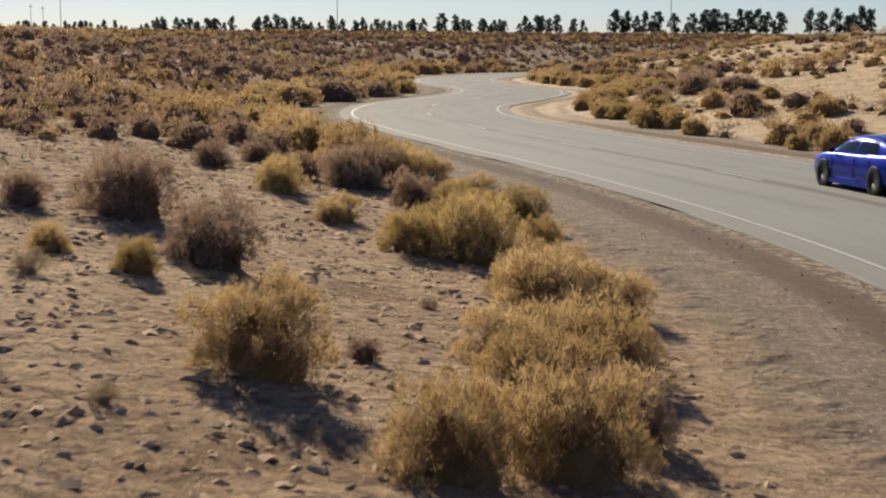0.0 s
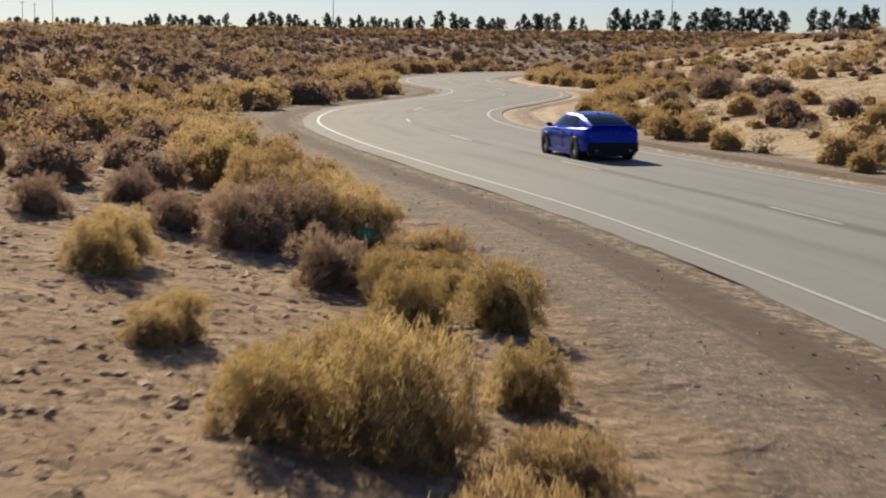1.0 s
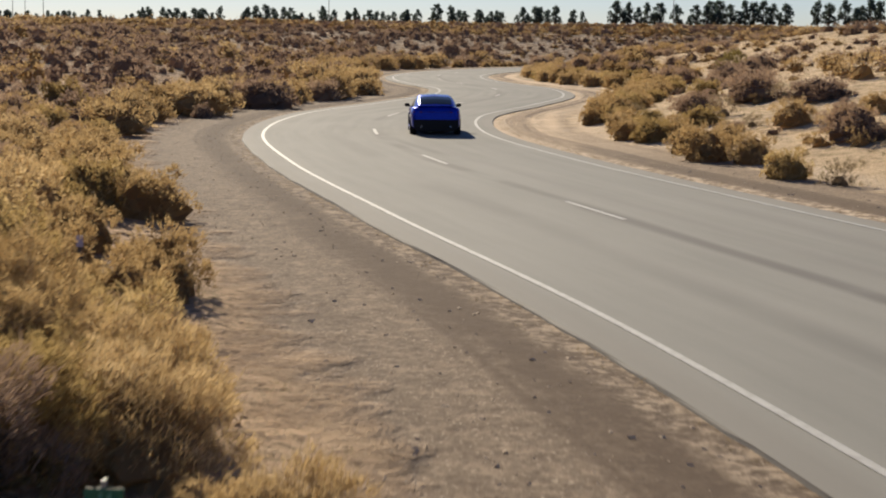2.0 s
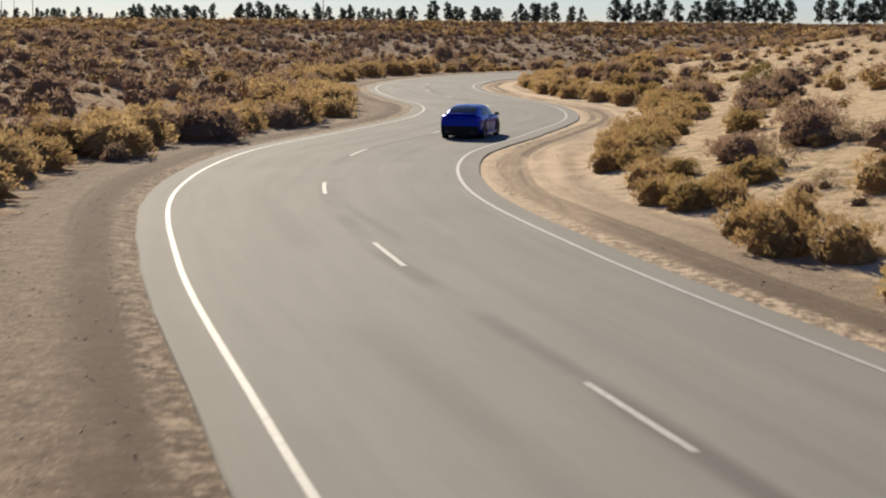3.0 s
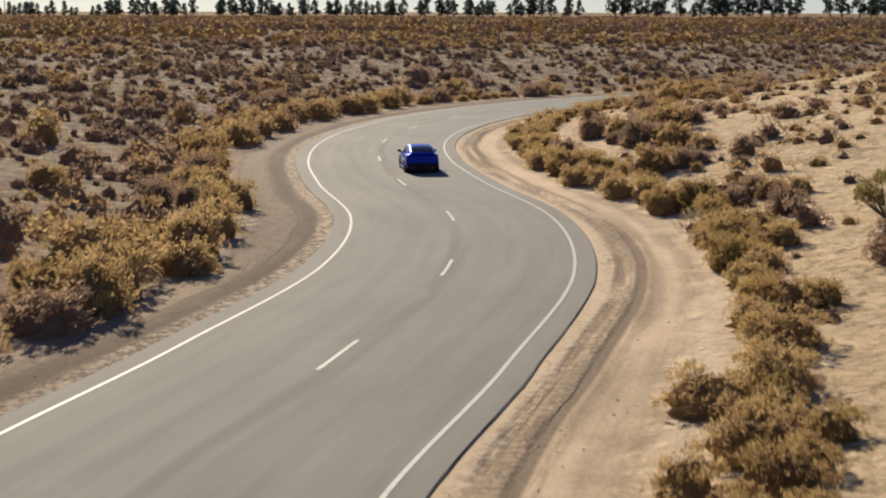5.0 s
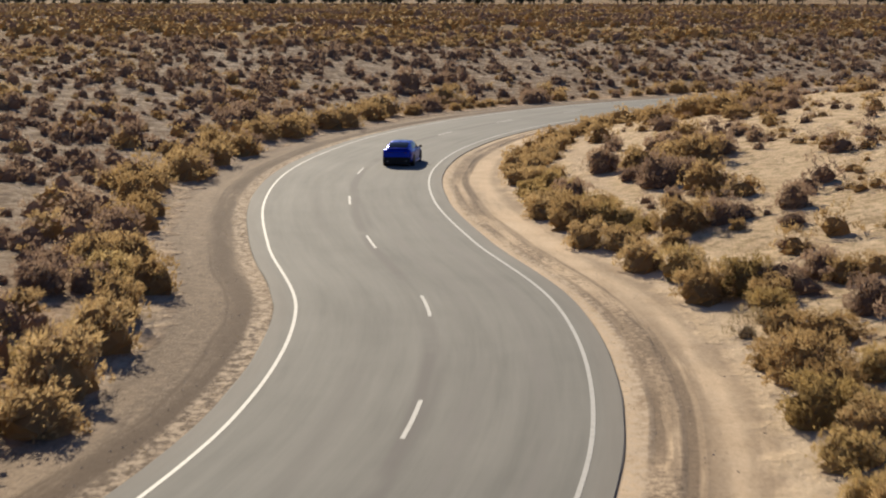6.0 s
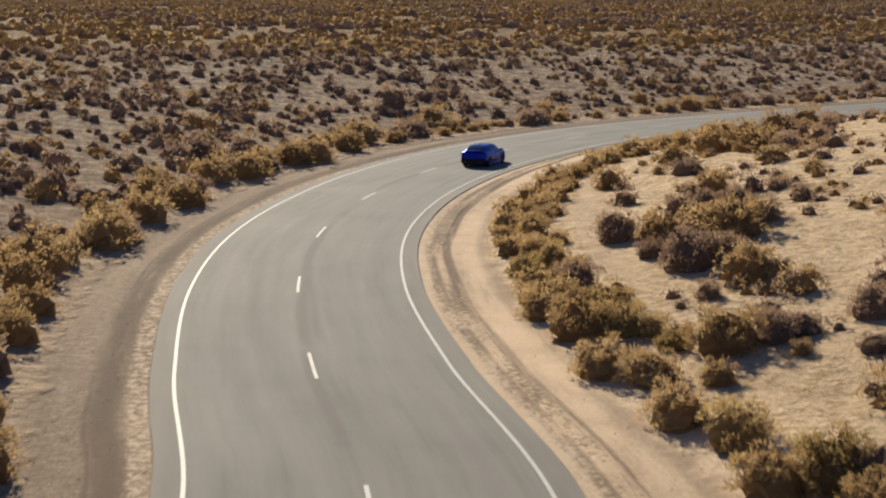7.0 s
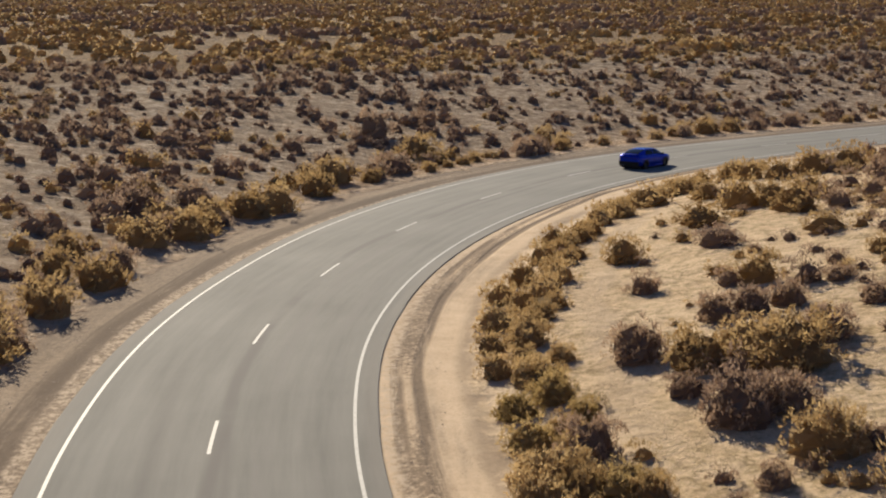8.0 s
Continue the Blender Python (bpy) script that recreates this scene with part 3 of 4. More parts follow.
SHRUBS = []
SHRUBS.append((0, [(1.1, 21, 0.99, 0.78), (1.9, 21.6, 1.2, 0.86), (-0.6, 22.9, 1.17, 0.82), (1.6, 23.7, 1.17, 0.67), (2.2, 25, 1, 0.65), (1.2, 25.2, 0.97, 0.56), (1.9, 25.6, 1.35, 0.73), (1.6, 28.1, 1.41, 0.8), (2.3, 28.8, 0.84, 0.64), (1.3, 29.2, 1.18, 0.72), (1.5, 31.7, 1, 0.39), (-2.1, 34.4, 0.55, 0.43), (-0.7, 41.7, 0.77, 0.39), (-2.1, 44.6, 0.94, 0.63), (-2.9, 45.7, 0.98, 0.72), (-3.2, 47.5, 0.88, 0.53), (-3.3, 48.2, 1.22, 1), (-12.4, 49.2, 1.05, 0.6), (-6.1, 50.4, 1.14, 0.79), (-3.7, 50.9, 0.96, 0.79), (-5.1, 51.4, 1.08, 0.9), (-3.9, 51.7, 1.23, 0.84), (-5.8, 54.2, 1.06, 0.78), (-6.3, 59.2, 1.55, 0.91)]))
SHRUBS.append((0, [(-11.3, 59.5, 2.05, 0.88), (9.5, 60, 1.32, 0.93), (-8.1, 61.7, 2.06, 1.18), (-8.8, 63.3, 2.3, 1.15), (9.4, 63.6, 1.25, 0.83), (8.4, 64.4, 1.37, 0.97), (-10.2, 65.2, 2.14, 0.99), (-14.2, 67.9, 1.95, 0.87), (-16.6, 69.5, 1.8, 0.9), (10.7, 71, 1.24, 0.81), (5.3, 73.9, 1.33, 0.88), (4.2, 74.8, 1.5, 0.99), (4.5, 76.9, 1.01, 0.69), (3.8, 77.2, 1.1, 0.79), (8.4, 78.4, 1.49, 0.8), (5.1, 78.7, 0.91, 0.65), (-14, 80.9, 2.42, 0.95), (7.2, 80.9, 1.39, 0.85), (3.9, 81.2, 0.89, 0.64), (9.7, 81.3, 1.06, 0.7), (3.8, 82.4, 1.03, 0.74), (2.3, 82.9, 1.15, 0.78), (2.1, 86.3, 1.05, 0.76), (2.3, 88, 1, 0.72)]))
SHRUBS.append((0, [(-15.4, 89.3, 2.24, 0.92), (1.1, 91.4, 0.98, 0.71), (-14.9, 94.7, 3.02, 1.04), (2.2, 94.7, 1.11, 0.8), (1.3, 94.9, 1.12, 0.8), (-15.6, 96.9, 2.54, 0.92), (2.9, 96.9, 1.2, 0.8), (1.8, 97.5, 1.11, 0.8), (-15.3, 99.3, 2.25, 1.47), (1.3, 99.9, 1.08, 0.77), (2.5, 101.5, 1.5, 1.05), (2, 105.2, 1.53, 0.9), (3.3, 106, 1.56, 1.06), (-14.1, 106.3, 2.38, 1.11), (-13.6, 108.4, 1.73, 1.33), (3.9, 109.8, 1.71, 1.02), (-12.5, 113.6, 2.21, 1.66), (4.4, 113.9, 1.71, 1.04), (-12.9, 116, 2.2, 1.56), (-14, 117.8, 3.93, 1.25), (-12, 120, 2.19, 1), (-12.5, 122.9, 2.3, 1.79), (4.2, 125.2, 1.94, 1.28), (3.6, 127, 1.23, 0.73)]))
SHRUBS.append((0, [(-12.9, 127.1, 2.01, 1.56), (5.2, 128.9, 1.72, 0.75), (-13.7, 130.8, 1.81, 1.42), (-20.7, 132.5, 2, 1.13), (-13.9, 134.9, 1.73, 1.58), (2.6, 135.3, 1.63, 1.17), (6.6, 135.3, 1.17, 0.85), (7.6, 135.8, 1.02, 0.74), (0.9, 140.5, 1.48, 1.06), (0.4, 144.3, 1.62, 0.91), (-0.9, 145.2, 1.51, 1.09), (4.4, 145.2, 0.61, 0.42), (2.5, 146.4, 1.86, 1.34), (-17.9, 147.1, 1.73, 1.15), (-1.4, 149.6, 1.83, 1.32), (-27.5, 150.8, 2.58, 1.77), (-2.7, 152.5, 1.42, 0.98), (3.9, 154, 1.86, 1.34), (-2.4, 154.1, 1.99, 1), (-21.2, 157.9, 2.79, 1.74), (4, 161.6, 2.54, 1.56), (1.5, 162.4, 1.78, 1.28), (-3.2, 163, 1.32, 0.95), (3.1, 163.2, 2.14, 1.16)]))
SHRUBS.append((0, [(-4.4, 164.4, 1.19, 0.86), (-20.8, 164.5, 3.06, 1.53), (-4.8, 167.6, 1.09, 0.79), (-3.6, 167.8, 1.46, 1.05), (-4.8, 170.7, 1.35, 0.97), (-21.1, 171.7, 2.54, 1.55), (4.3, 173, 1.61, 1.16), (8.8, 174.8, 1.05, 0.76), (-4.9, 175.2, 1.46, 1.05), (-20.9, 177, 2.7, 1.5), (-2.8, 177.7, 1.31, 0.94), (-4.2, 178.5, 1.55, 1.11), (7.7, 180.6, 1.83, 0.83), (-0.3, 181, 1.83, 1.32), (-3.7, 183.3, 1.43, 1.03), (-21.7, 185.9, 2.55, 1.53), (3.3, 187.6, 2.53, 1.15), (-3.2, 187.8, 1.53, 1.1), (7.5, 188.1, 2.3, 1.44), (-20.4, 188.5, 2.73, 1.54), (7, 191.9, 1.89, 1.36), (5.5, 192.7, 2.18, 1.57), (-1.2, 194, 1.39, 1), (9, 194.9, 1.7, 1.06)]))
SHRUBS.append((0, [(-19.3, 195.8, 2.94, 1.47), (-0.1, 196.1, 1.43, 1.03), (-18.5, 198.1, 3.53, 1.62), (4.3, 198.1, 1.76, 1.25), (1.5, 199.4, 2.66, 1.22), (-17.3, 204.7, 2.87, 1.43), (10.6, 204.7, 2.54, 1.5), (12.4, 204.7, 2.24, 1.52), (3.5, 204.7, 1.59, 1.14), (8.8, 204.9, 1.91, 1.21), (7.4, 206.8, 1.95, 1.23), (6.8, 209.9, 2.02, 1.27), (-17.3, 210.5, 3.39, 1.7), (-13.6, 223.9, 3.48, 1.74)]))
SHRUBS.append((1, [(-2.8, 26.7, 0.57, 0.57), (-4, 27.4, 0.54, 0.51), (0.4, 31.9, 1.29, 1.06), (-0.5, 32, 1, 0.65), (0, 32.7, 1.11, 0.79), (-0.7, 33, 0.83, 0.5), (1.2, 34, 0.8, 0.58), (-2, 34.9, 0.66, 0.46), (-0.2, 37.4, 0.92, 0.63), (-3.6, 37.5, 0.91, 0.61), (0.7, 38, 1.08, 0.84), (-3.7, 38.6, 0.93, 0.64), (-0.5, 38.7, 0.89, 0.65), (0.5, 39.5, 0.48, 0.39), (-0.5, 39.8, 0.58, 0.4), (-0.1, 40, 0.54, 0.36), (-4, 49.6, 0.79, 0.58), (8.5, 61.7, 0.86, 0.62), (5.7, 69.8, 1.13, 0.77), (4.5, 75.5, 0.64, 0.43), (3, 81.6, 1.3, 0.83), (4.7, 84.6, 1.44, 0.6), (3.1, 87.2, 1.04, 0.58), (1.8, 91.4, 0.89, 0.64)]))
SHRUBS.append((1, [(2.3, 92.6, 0.75, 0.51), (5.7, 98.2, 1.26, 0.91), (3.8, 102.2, 0.9, 0.65), (5.4, 114.2, 1.04, 0.75), (4.1, 118.9, 1.29, 0.75), (4, 122, 1.54, 1.11), (5.7, 124.7, 1.16, 0.84), (3.8, 135.5, 1.76, 1.24), (2.2, 138.7, 1.54, 1.11), (0.6, 148.9, 0.99, 0.71), (-0.2, 149.3, 1.49, 1.07), (-0.7, 153, 1.42, 0.77), (-3.1, 156.9, 1.29, 0.89), (-3.6, 159.8, 1.23, 0.82)]))
SHRUBS.append((2, [(2.3, 22.9, 0.85, 0.64), (0, 24.3, 0.32, 0.29), (-2.4, 28.4, 1.23, 0.84), (-5.6, 30.8, 0.69, 0.66), (-4.4, 31.4, 1.47, 0.97), (-1.4, 39.4, 1.04, 0.73), (-1.1, 41.1, 0.89, 0.54), (-3, 41.8, 1.27, 0.9), (-5.9, 41.9, 0.87, 0.55), (-4.1, 42.3, 0.86, 0.78), (-2.8, 42.8, 1.75, 0.99), (-5.6, 45.1, 0.9, 0.67), (-2.6, 46.4, 1.09, 0.78), (-7.6, 47, 1.5, 0.75), (-9.1, 47.8, 0.99, 0.59), (-6.1, 47.9, 1.31, 0.76), (-11, 50.6, 0.92, 0.58), (-7.7, 51.5, 1.21, 0.84), (10.8, 65.2, 0.93, 0.67), (8.6, 75, 0.77, 0.55), (10.1, 75, 1.33, 0.78), (5.6, 81.7, 0.51, 0.37), (8.8, 86.7, 2.14, 0.87), (4.6, 91.4, 0.81, 0.58)]))
SHRUBS.append((2, [(-18.9, 92.2, 1.53, 0.77), (-14.2, 92.8, 0.9, 0.9), (-13.9, 102.6, 3.32, 1.06), (6.8, 108.2, 1.66, 1.06), (-22.4, 109.1, 2.97, 1.04), (-12.9, 111.3, 2.53, 1.01), (8.2, 119.5, 1.92, 1.38), (-15.8, 121.5, 1.44, 0.93), (9.9, 122.5, 2.04, 1.47), (11.3, 130.8, 2.35, 1.24), (6.6, 131.1, 1.52, 1.09), (4.7, 135.1, 1.4, 1.01), (6, 136.2, 1.36, 0.95), (-17.4, 143, 2.29, 1.5), (6.2, 144.4, 1.05, 0.53), (-20.1, 146.3, 2.1, 1.34), (3.9, 146.7, 1.41, 1.02), (4.6, 146.9, 1.27, 0.71), (6.7, 147.9, 1.46, 1.05), (2.5, 152.3, 0.89, 0.64), (4.9, 153.9, 0.81, 0.58), (-1.6, 155.9, 1.67, 1.1), (2.2, 157.2, 2.15, 1.54), (3.4, 157.7, 1.61, 1.04)]))
SHRUBS.append((2, [(1, 160, 1.23, 0.67), (5.2, 163.3, 1.82, 1.04), (-0.2, 164.1, 1.84, 1.33), (-20.4, 166.2, 1.66, 1.48), (7.3, 167.3, 1.09, 0.79), (2.4, 167.6, 1.45, 1.04), (3.5, 168.1, 1.46, 1.01), (4.8, 168.8, 1.3, 0.94), (6.8, 171.2, 1.18, 0.52), (3.3, 173.1, 1.41, 0.72), (0.3, 174, 1.53, 0.83), (-26.8, 175.6, 1.82, 1.66), (3.6, 181.2, 2.29, 1.03), (9.4, 188, 1.55, 0.97), (-24.5, 193.7, 2.85, 1.43), (-22.5, 197, 2.66, 1.33), (13.2, 199.8, 1.51, 1.09), (-14.2, 215.9, 3.22, 1.43), (-5.9, 228.4, 3.21, 1.28), (-17.5, 229.2, 3.27, 2.04)]))
SHRUBS.append((3, [(-1.4, 21.4, 0.32, 0.28), (-3.5, 25.5, 0.45, 0.39), (0.2, 27.7, 0.25, 0.31), (6.7, 68.4, 0.97, 0.7), (8.6, 71.1, 1.03, 0.64), (6.1, 82.2, 0.72, 0.52), (5.5, 86.1, 1.06, 0.76), (8, 89.6, 1.24, 0.69), (2.7, 91.8, 0.82, 0.59), (7.3, 107.1, 0.74, 0.49), (3.3, 130.3, 1.19, 0.85), (-1.4, 159.8, 0.77, 0.55), (-3.2, 171.8, 1.08, 0.78), (7.1, 173.8, 0.82, 0.57), (11.2, 189.8, 1.33, 0.96)]))
SHRUBS.append((2, [(8.1, 75.9, 1.63, 1.11), (4.8, 88.8, 1.75, 0.87), (4.9, 90.3, 1.19, 0.66), (7, 91.2, 2.24, 1.18), (7.5, 96.1, 1.84, 1.08), (8.6, 118.4, 2.63, 1.13)]))


taken = []
dice = random.Random(7)
for kind, rows in SHRUBS:
    for x, y, w, h in rows:
        if math.hypot(x + 1.33, y - 41.74) < 0.95:
            x, y, h = x + 0.3, y - 0.2, 0.3
        taken.append((x, y, w))
        level = "close" if y < 47 else "near" if y < 72 or (x > -2 and y < 150) else "mid"
        grow = 1.12 if x < -8 or y < 60 and x < 4 else 1.22 if y < 96 else 1.16 if kind == 2 else 1.34
        plant(kind, level, dice.randrange(4), x, y, w * grow, min(max(h * 1.12, 0.5 * w), 0.8 * w), dice.uniform(0, 360))


# low growth round the marker, and the thick end of the row behind it
for kind, x, y, w, h in ((0, -0.95, 40.85, 1.3, 0.45), (1, -0.35, 41.2, 1.2, 0.42), (0, -0.5, 42.6, 1.3, 0.62), (0, -1.75, 43.7, 1.7, 1.0), (1, -2.5, 43.4, 1.7, 1.0), (0, -2.1, 44.9, 1.6, 1.0), (1, -2.7, 46.2, 1.7, 1.0), (0, -3.3, 45.4, 1.7, 1.05)):
    taken.append((x, y, w))
    plant(kind, "close", dice.randrange(3), x, y, w, h, dice.uniform(0, 360))


def free(x, y, gap):
    return all((x - a) ** 2 + (y - b) ** 2 > (gap + 0.3 * c) ** 2 for a, b, c in taken)


def belt():
    """The rest of the row of shrubs along the outer rim of the shoulders."""
    made, tries = 0, 0
    while made < 105 and tries < 5000:
        tries += 1
        s, side = dice.uniform(128, 330), dice.choice((-1, -1, 1))
        if s < 305:
            side = -1
        off = side * (8.5 + (0.6 if s < 135 else 0) + abs(dice.gauss(0, 1.5 if side < 0 else 0.9)))
        x, y, _ = on_road(s, off)
        w = dice.uniform(1.1, 2.5)
        if free(x, y, w * 0.25):
            taken.append((x, y, w))
            plant(dice.choices((0, 1, 2), (8, 2, 3))[0], "near" if s < 172 else "mid", dice.randrange(3), x, y, w, w * dice.uniform(0.5, 0.7), dice.uniform(0, 360))
            made += 1


belt()


def verge_row():
    """Shrubs crowding the rim of the shoulder at the start of the road; the marker stays clear."""
    made, tries = 0, 0
    while made < 10 and tries < 2000:
        tries += 1
        x, y, _ = on_road(dice.uniform(106, 130), -(9.0 + dice.uniform(0, 1.9)))
        w = dice.uniform(1.1, 1.9)
        if free(x, y, w * 0.22) and math.hypot(x + 1.33, y - 41.74) > 1.0 + w / 2 and not (abs(x + 0.9) < 1.1 and 36 < y < 41.7):
            taken.append((x, y, w))
            plant(dice.choices((0, 1, 2), (6, 3, 2))[0], "close" if y < 47 else "near", dice.randrange(3), x, y, w, w * dice.uniform(0.6, 0.78), dice.uniform(0, 360))
            made += 1


verge_row()


def inner_row():
    """Smaller golden shrubs that close the row along the inner shoulder."""
    s = 157.0
    while s < 288:
        s += dice.uniform(0.7, 1.7)
        x, y, _ = on_road(s, 8.7 + dice.uniform(0, 1.5))
        w = dice.uniform(1.1, 1.75)
        if dice.random() < (0.2 if 185 < s < 210 else 0.85) and free(x, y, w * 0.15):
            taken.append((x, y, w * 0.8))
            plant(dice.choices((0, 1), (7, 2))[0], "near" if s < 235 else "mid", dice.randrange(4), x, y, w, w * dice.uniform(0.52, 0.68), dice.uniform(0, 360))


inner_row()


def build_creosote(x, y, w, h):
    """A tall open bush: bare stems that fan out to small leafy heads."""
    r = np.random.RandomState(77)
    bush = tagged(new("creosote_bush"), "tall open dark-green creosote bush on bare stems in sand", "shrub")
    bush.matrix_basis = pose(x, y, land_at(x, y) - 0.04) @ Matrix.Diagonal((w / 2, w / 2, h, 1))
    a, q = np.arange(26) * 2.4, np.sqrt(r.uniform(0.05, 0.8, 26))
    heads = np.column_stack([q * np.cos(a), q * np.sin(a), r.uniform(0.28, 0.9, 26) - 0.12 * q])
    bm = bmesh.new()
    for p in heads:
        tip, root = Vector(p), Vector((0.08 * p[0], 0.08 * p[1], 0))
        m = (tip - root).to_track_quat("Z", "Y").to_matrix().to_4x4()
        bmesh.ops.create_cone(bm, cap_ends=True, segments=5, radius1=0.02, radius2=0.007, depth=(tip - root).length, matrix=Matrix.Translation((tip + root) / 2) @ m)
    part("stems", bm, WOOD, bush, "dark bare fanning stems")
    leaves = foliage_material("creosote_leaves", [(0.1, (0.17, 0.135, 0.05)), (0.5, (0.27, 0.215, 0.08)), (0.9, (0.42, 0.33, 0.13))], (0.12, 0.09, 0.045), 0.5)
    crown = new("foliage", tri_mesh("foliage", *tuft_arrays(r, (heads, r.uniform(0.14, 0.24, 26)), 620, 7, 0.07, 0.013, 0.4), leaves))
    crown.parent = bush


build_creosote(9.3, 127.3, 2.5, 1.8)


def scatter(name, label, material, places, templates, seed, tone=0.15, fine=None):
    """Many small plants in one object."""
    r = np.random.RandomState(seed)
    vs, us = [], []
    for x, y, z, w, h in places:
        v, u = (fine if fine and (y < 95 or (x > -4 and y < 205)) else templates)[r.randint(len(templates))]
        a = r.uniform(0, math.tau)
        c, s = math.cos(a) * w / 2, math.sin(a) * w / 2
        q = np.column_stack([v[:, 0] * c - v[:, 1] * s + x, v[:, 0] * s + v[:, 1] * c + y, v[:, 2] * h + z - 0.03])
        vs.append(q)
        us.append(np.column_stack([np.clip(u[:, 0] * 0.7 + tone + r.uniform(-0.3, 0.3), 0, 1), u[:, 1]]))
    me = tri_mesh(name, np.concatenate(vs), np.concatenate(us), material)
    tagged(new(name, me), label, "brush", kind="stuff")


def clumps(seed, count, tufts, blades, length, width, core=0.0, out_tone=0.5):
    out = []
    for k in range(count):
        r = np.random.RandomState(seed + k)
        tufted = tuft_arrays(r, lobes_of(r, 9, 0.5), tufts, blades, length, width, 0.5)
        out.append(joined(tufted, core_arrays(r, 2 if tufts < 30 else 3, 6, core, out_tone)) if core else tufted)
    return out


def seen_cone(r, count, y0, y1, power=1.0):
    """Places in a wedge that follows the camera's view, widened near its start."""
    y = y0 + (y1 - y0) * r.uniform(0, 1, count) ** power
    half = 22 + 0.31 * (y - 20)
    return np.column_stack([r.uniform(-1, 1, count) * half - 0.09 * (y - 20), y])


def build_scrub():
    r = np.random.RandomState(21)
    near, far, tiny = clumps(300, 6, 29, 3, 0.155, 0.045, 0.58, 0.8), clumps(400, 6, 9, 2, 0.2, 0.075, 0.72, 0.9), clumps(500, 5, 9, 3, 0.5, 0.028)
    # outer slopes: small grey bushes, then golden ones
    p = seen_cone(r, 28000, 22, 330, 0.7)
    z, s, off = land(p)
    d = np.abs(off)
    cover = 0.5 + 0.5 * swell(p, 14, 11)
    slope = (d > 9.5) & ((p[:, 1] > 66) | (p[:, 0] < -9) | (p[:, 0] > 20)) & ~((s > TRACK[0]) & (s < TRACK[1]) & (off > TRACK[2] - 0.6) & (off < TRACK[3] + 0.6)) & (d < 62) & (r.uniform(0, 1, len(p)) < np.where(off < 0, 0.86, np.where(s > 168, np.where(off > 17, 0.44, 0.28), np.where((s > 136) & (off < 18), 0.08, 0.36))) * (0.3 + cover))
    dull = (p[:, 0] < -14) & (np.abs(p[:, 1] - 243 - 5 * swell(p, 40, 15)) < 17)      # a belt of dull brush before the plain
    gold = r.uniform(0, 1, len(p)) < np.where(dull, 0.06, 1) * np.where(d > 40, 0.75, np.where(off > 0, 0.45, np.where(s > 165, 0.17, 0.3)))
    clear = np.array([free(x, y, 0.45) if ok else False for (x, y), ok in zip(p, slope)])
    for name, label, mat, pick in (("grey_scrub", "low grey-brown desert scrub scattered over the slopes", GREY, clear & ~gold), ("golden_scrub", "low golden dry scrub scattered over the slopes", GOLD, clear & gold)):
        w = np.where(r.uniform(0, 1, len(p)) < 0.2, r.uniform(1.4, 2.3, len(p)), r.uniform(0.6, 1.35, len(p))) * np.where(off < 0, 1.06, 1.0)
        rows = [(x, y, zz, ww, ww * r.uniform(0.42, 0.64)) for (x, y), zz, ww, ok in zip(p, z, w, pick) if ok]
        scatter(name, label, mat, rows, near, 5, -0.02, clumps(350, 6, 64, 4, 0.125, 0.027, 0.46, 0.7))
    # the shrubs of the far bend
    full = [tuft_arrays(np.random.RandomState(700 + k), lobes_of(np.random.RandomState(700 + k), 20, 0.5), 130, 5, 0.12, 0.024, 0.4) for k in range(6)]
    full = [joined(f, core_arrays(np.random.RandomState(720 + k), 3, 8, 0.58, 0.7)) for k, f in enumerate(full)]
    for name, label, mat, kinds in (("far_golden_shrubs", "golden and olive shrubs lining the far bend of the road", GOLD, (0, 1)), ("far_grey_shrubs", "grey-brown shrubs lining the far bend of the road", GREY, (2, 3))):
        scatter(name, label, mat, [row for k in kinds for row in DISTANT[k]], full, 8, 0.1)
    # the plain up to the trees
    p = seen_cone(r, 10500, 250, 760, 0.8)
    z, s, off = land(p)
    ok = np.abs(off) > 42
    tone = 0.5 + 0.5 * swell(p, 45, 12) + r.normal(0, 0.2, len(p))
    for name, label, mat, pick in (("golden_plain_scrub", "dense golden scrub covering the far plain", GOLD, ok & (tone > 0.42)), ("grey_plain_scrub", "dull grey scrub on the far plain", GREY, ok & (tone <= 0.42))):
        rows = [(x, y, zz, ww, ww * 0.5) for (x, y), zz, ww, o in zip(p, z, r.uniform(1.5, 3.2, len(p)), pick) if o]
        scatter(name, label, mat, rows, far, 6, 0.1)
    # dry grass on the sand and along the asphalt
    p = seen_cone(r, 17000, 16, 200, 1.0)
    z, s, off = land(p)
    d = np.abs(off)
    pick = (d > 7.5) & (d < 30) & (r.uniform(0, 1, len(p)) < 0.4)
    ss = r.uniform(60, 330, 2600)
    side = np.where(r.uniform(0, 1, len(ss)) < 0.5, -1, 1) * (HALF + 0.12 + np.abs(r.normal(0, 0.22, len(ss))))
    verge = np.array([on_road(a, b)[:2] for a, b in zip(ss, side)])
    vz = land(verge)[0]
    rows = [(x, y, zz, r.uniform(0.12, 0.4), r.uniform(0.06, 0.2)) for (x, y), zz, o in zip(p, z, pick) if o]
    rows += [(x, y, zz, r.uniform(0.08, 0.25), r.uniform(0.03, 0.1)) for (x, y), zz in zip(verge, vz)]
    scatter("dry_grass", "sparse straw-coloured dry grass tufts on the sand", STRAW, rows, tiny, 7)


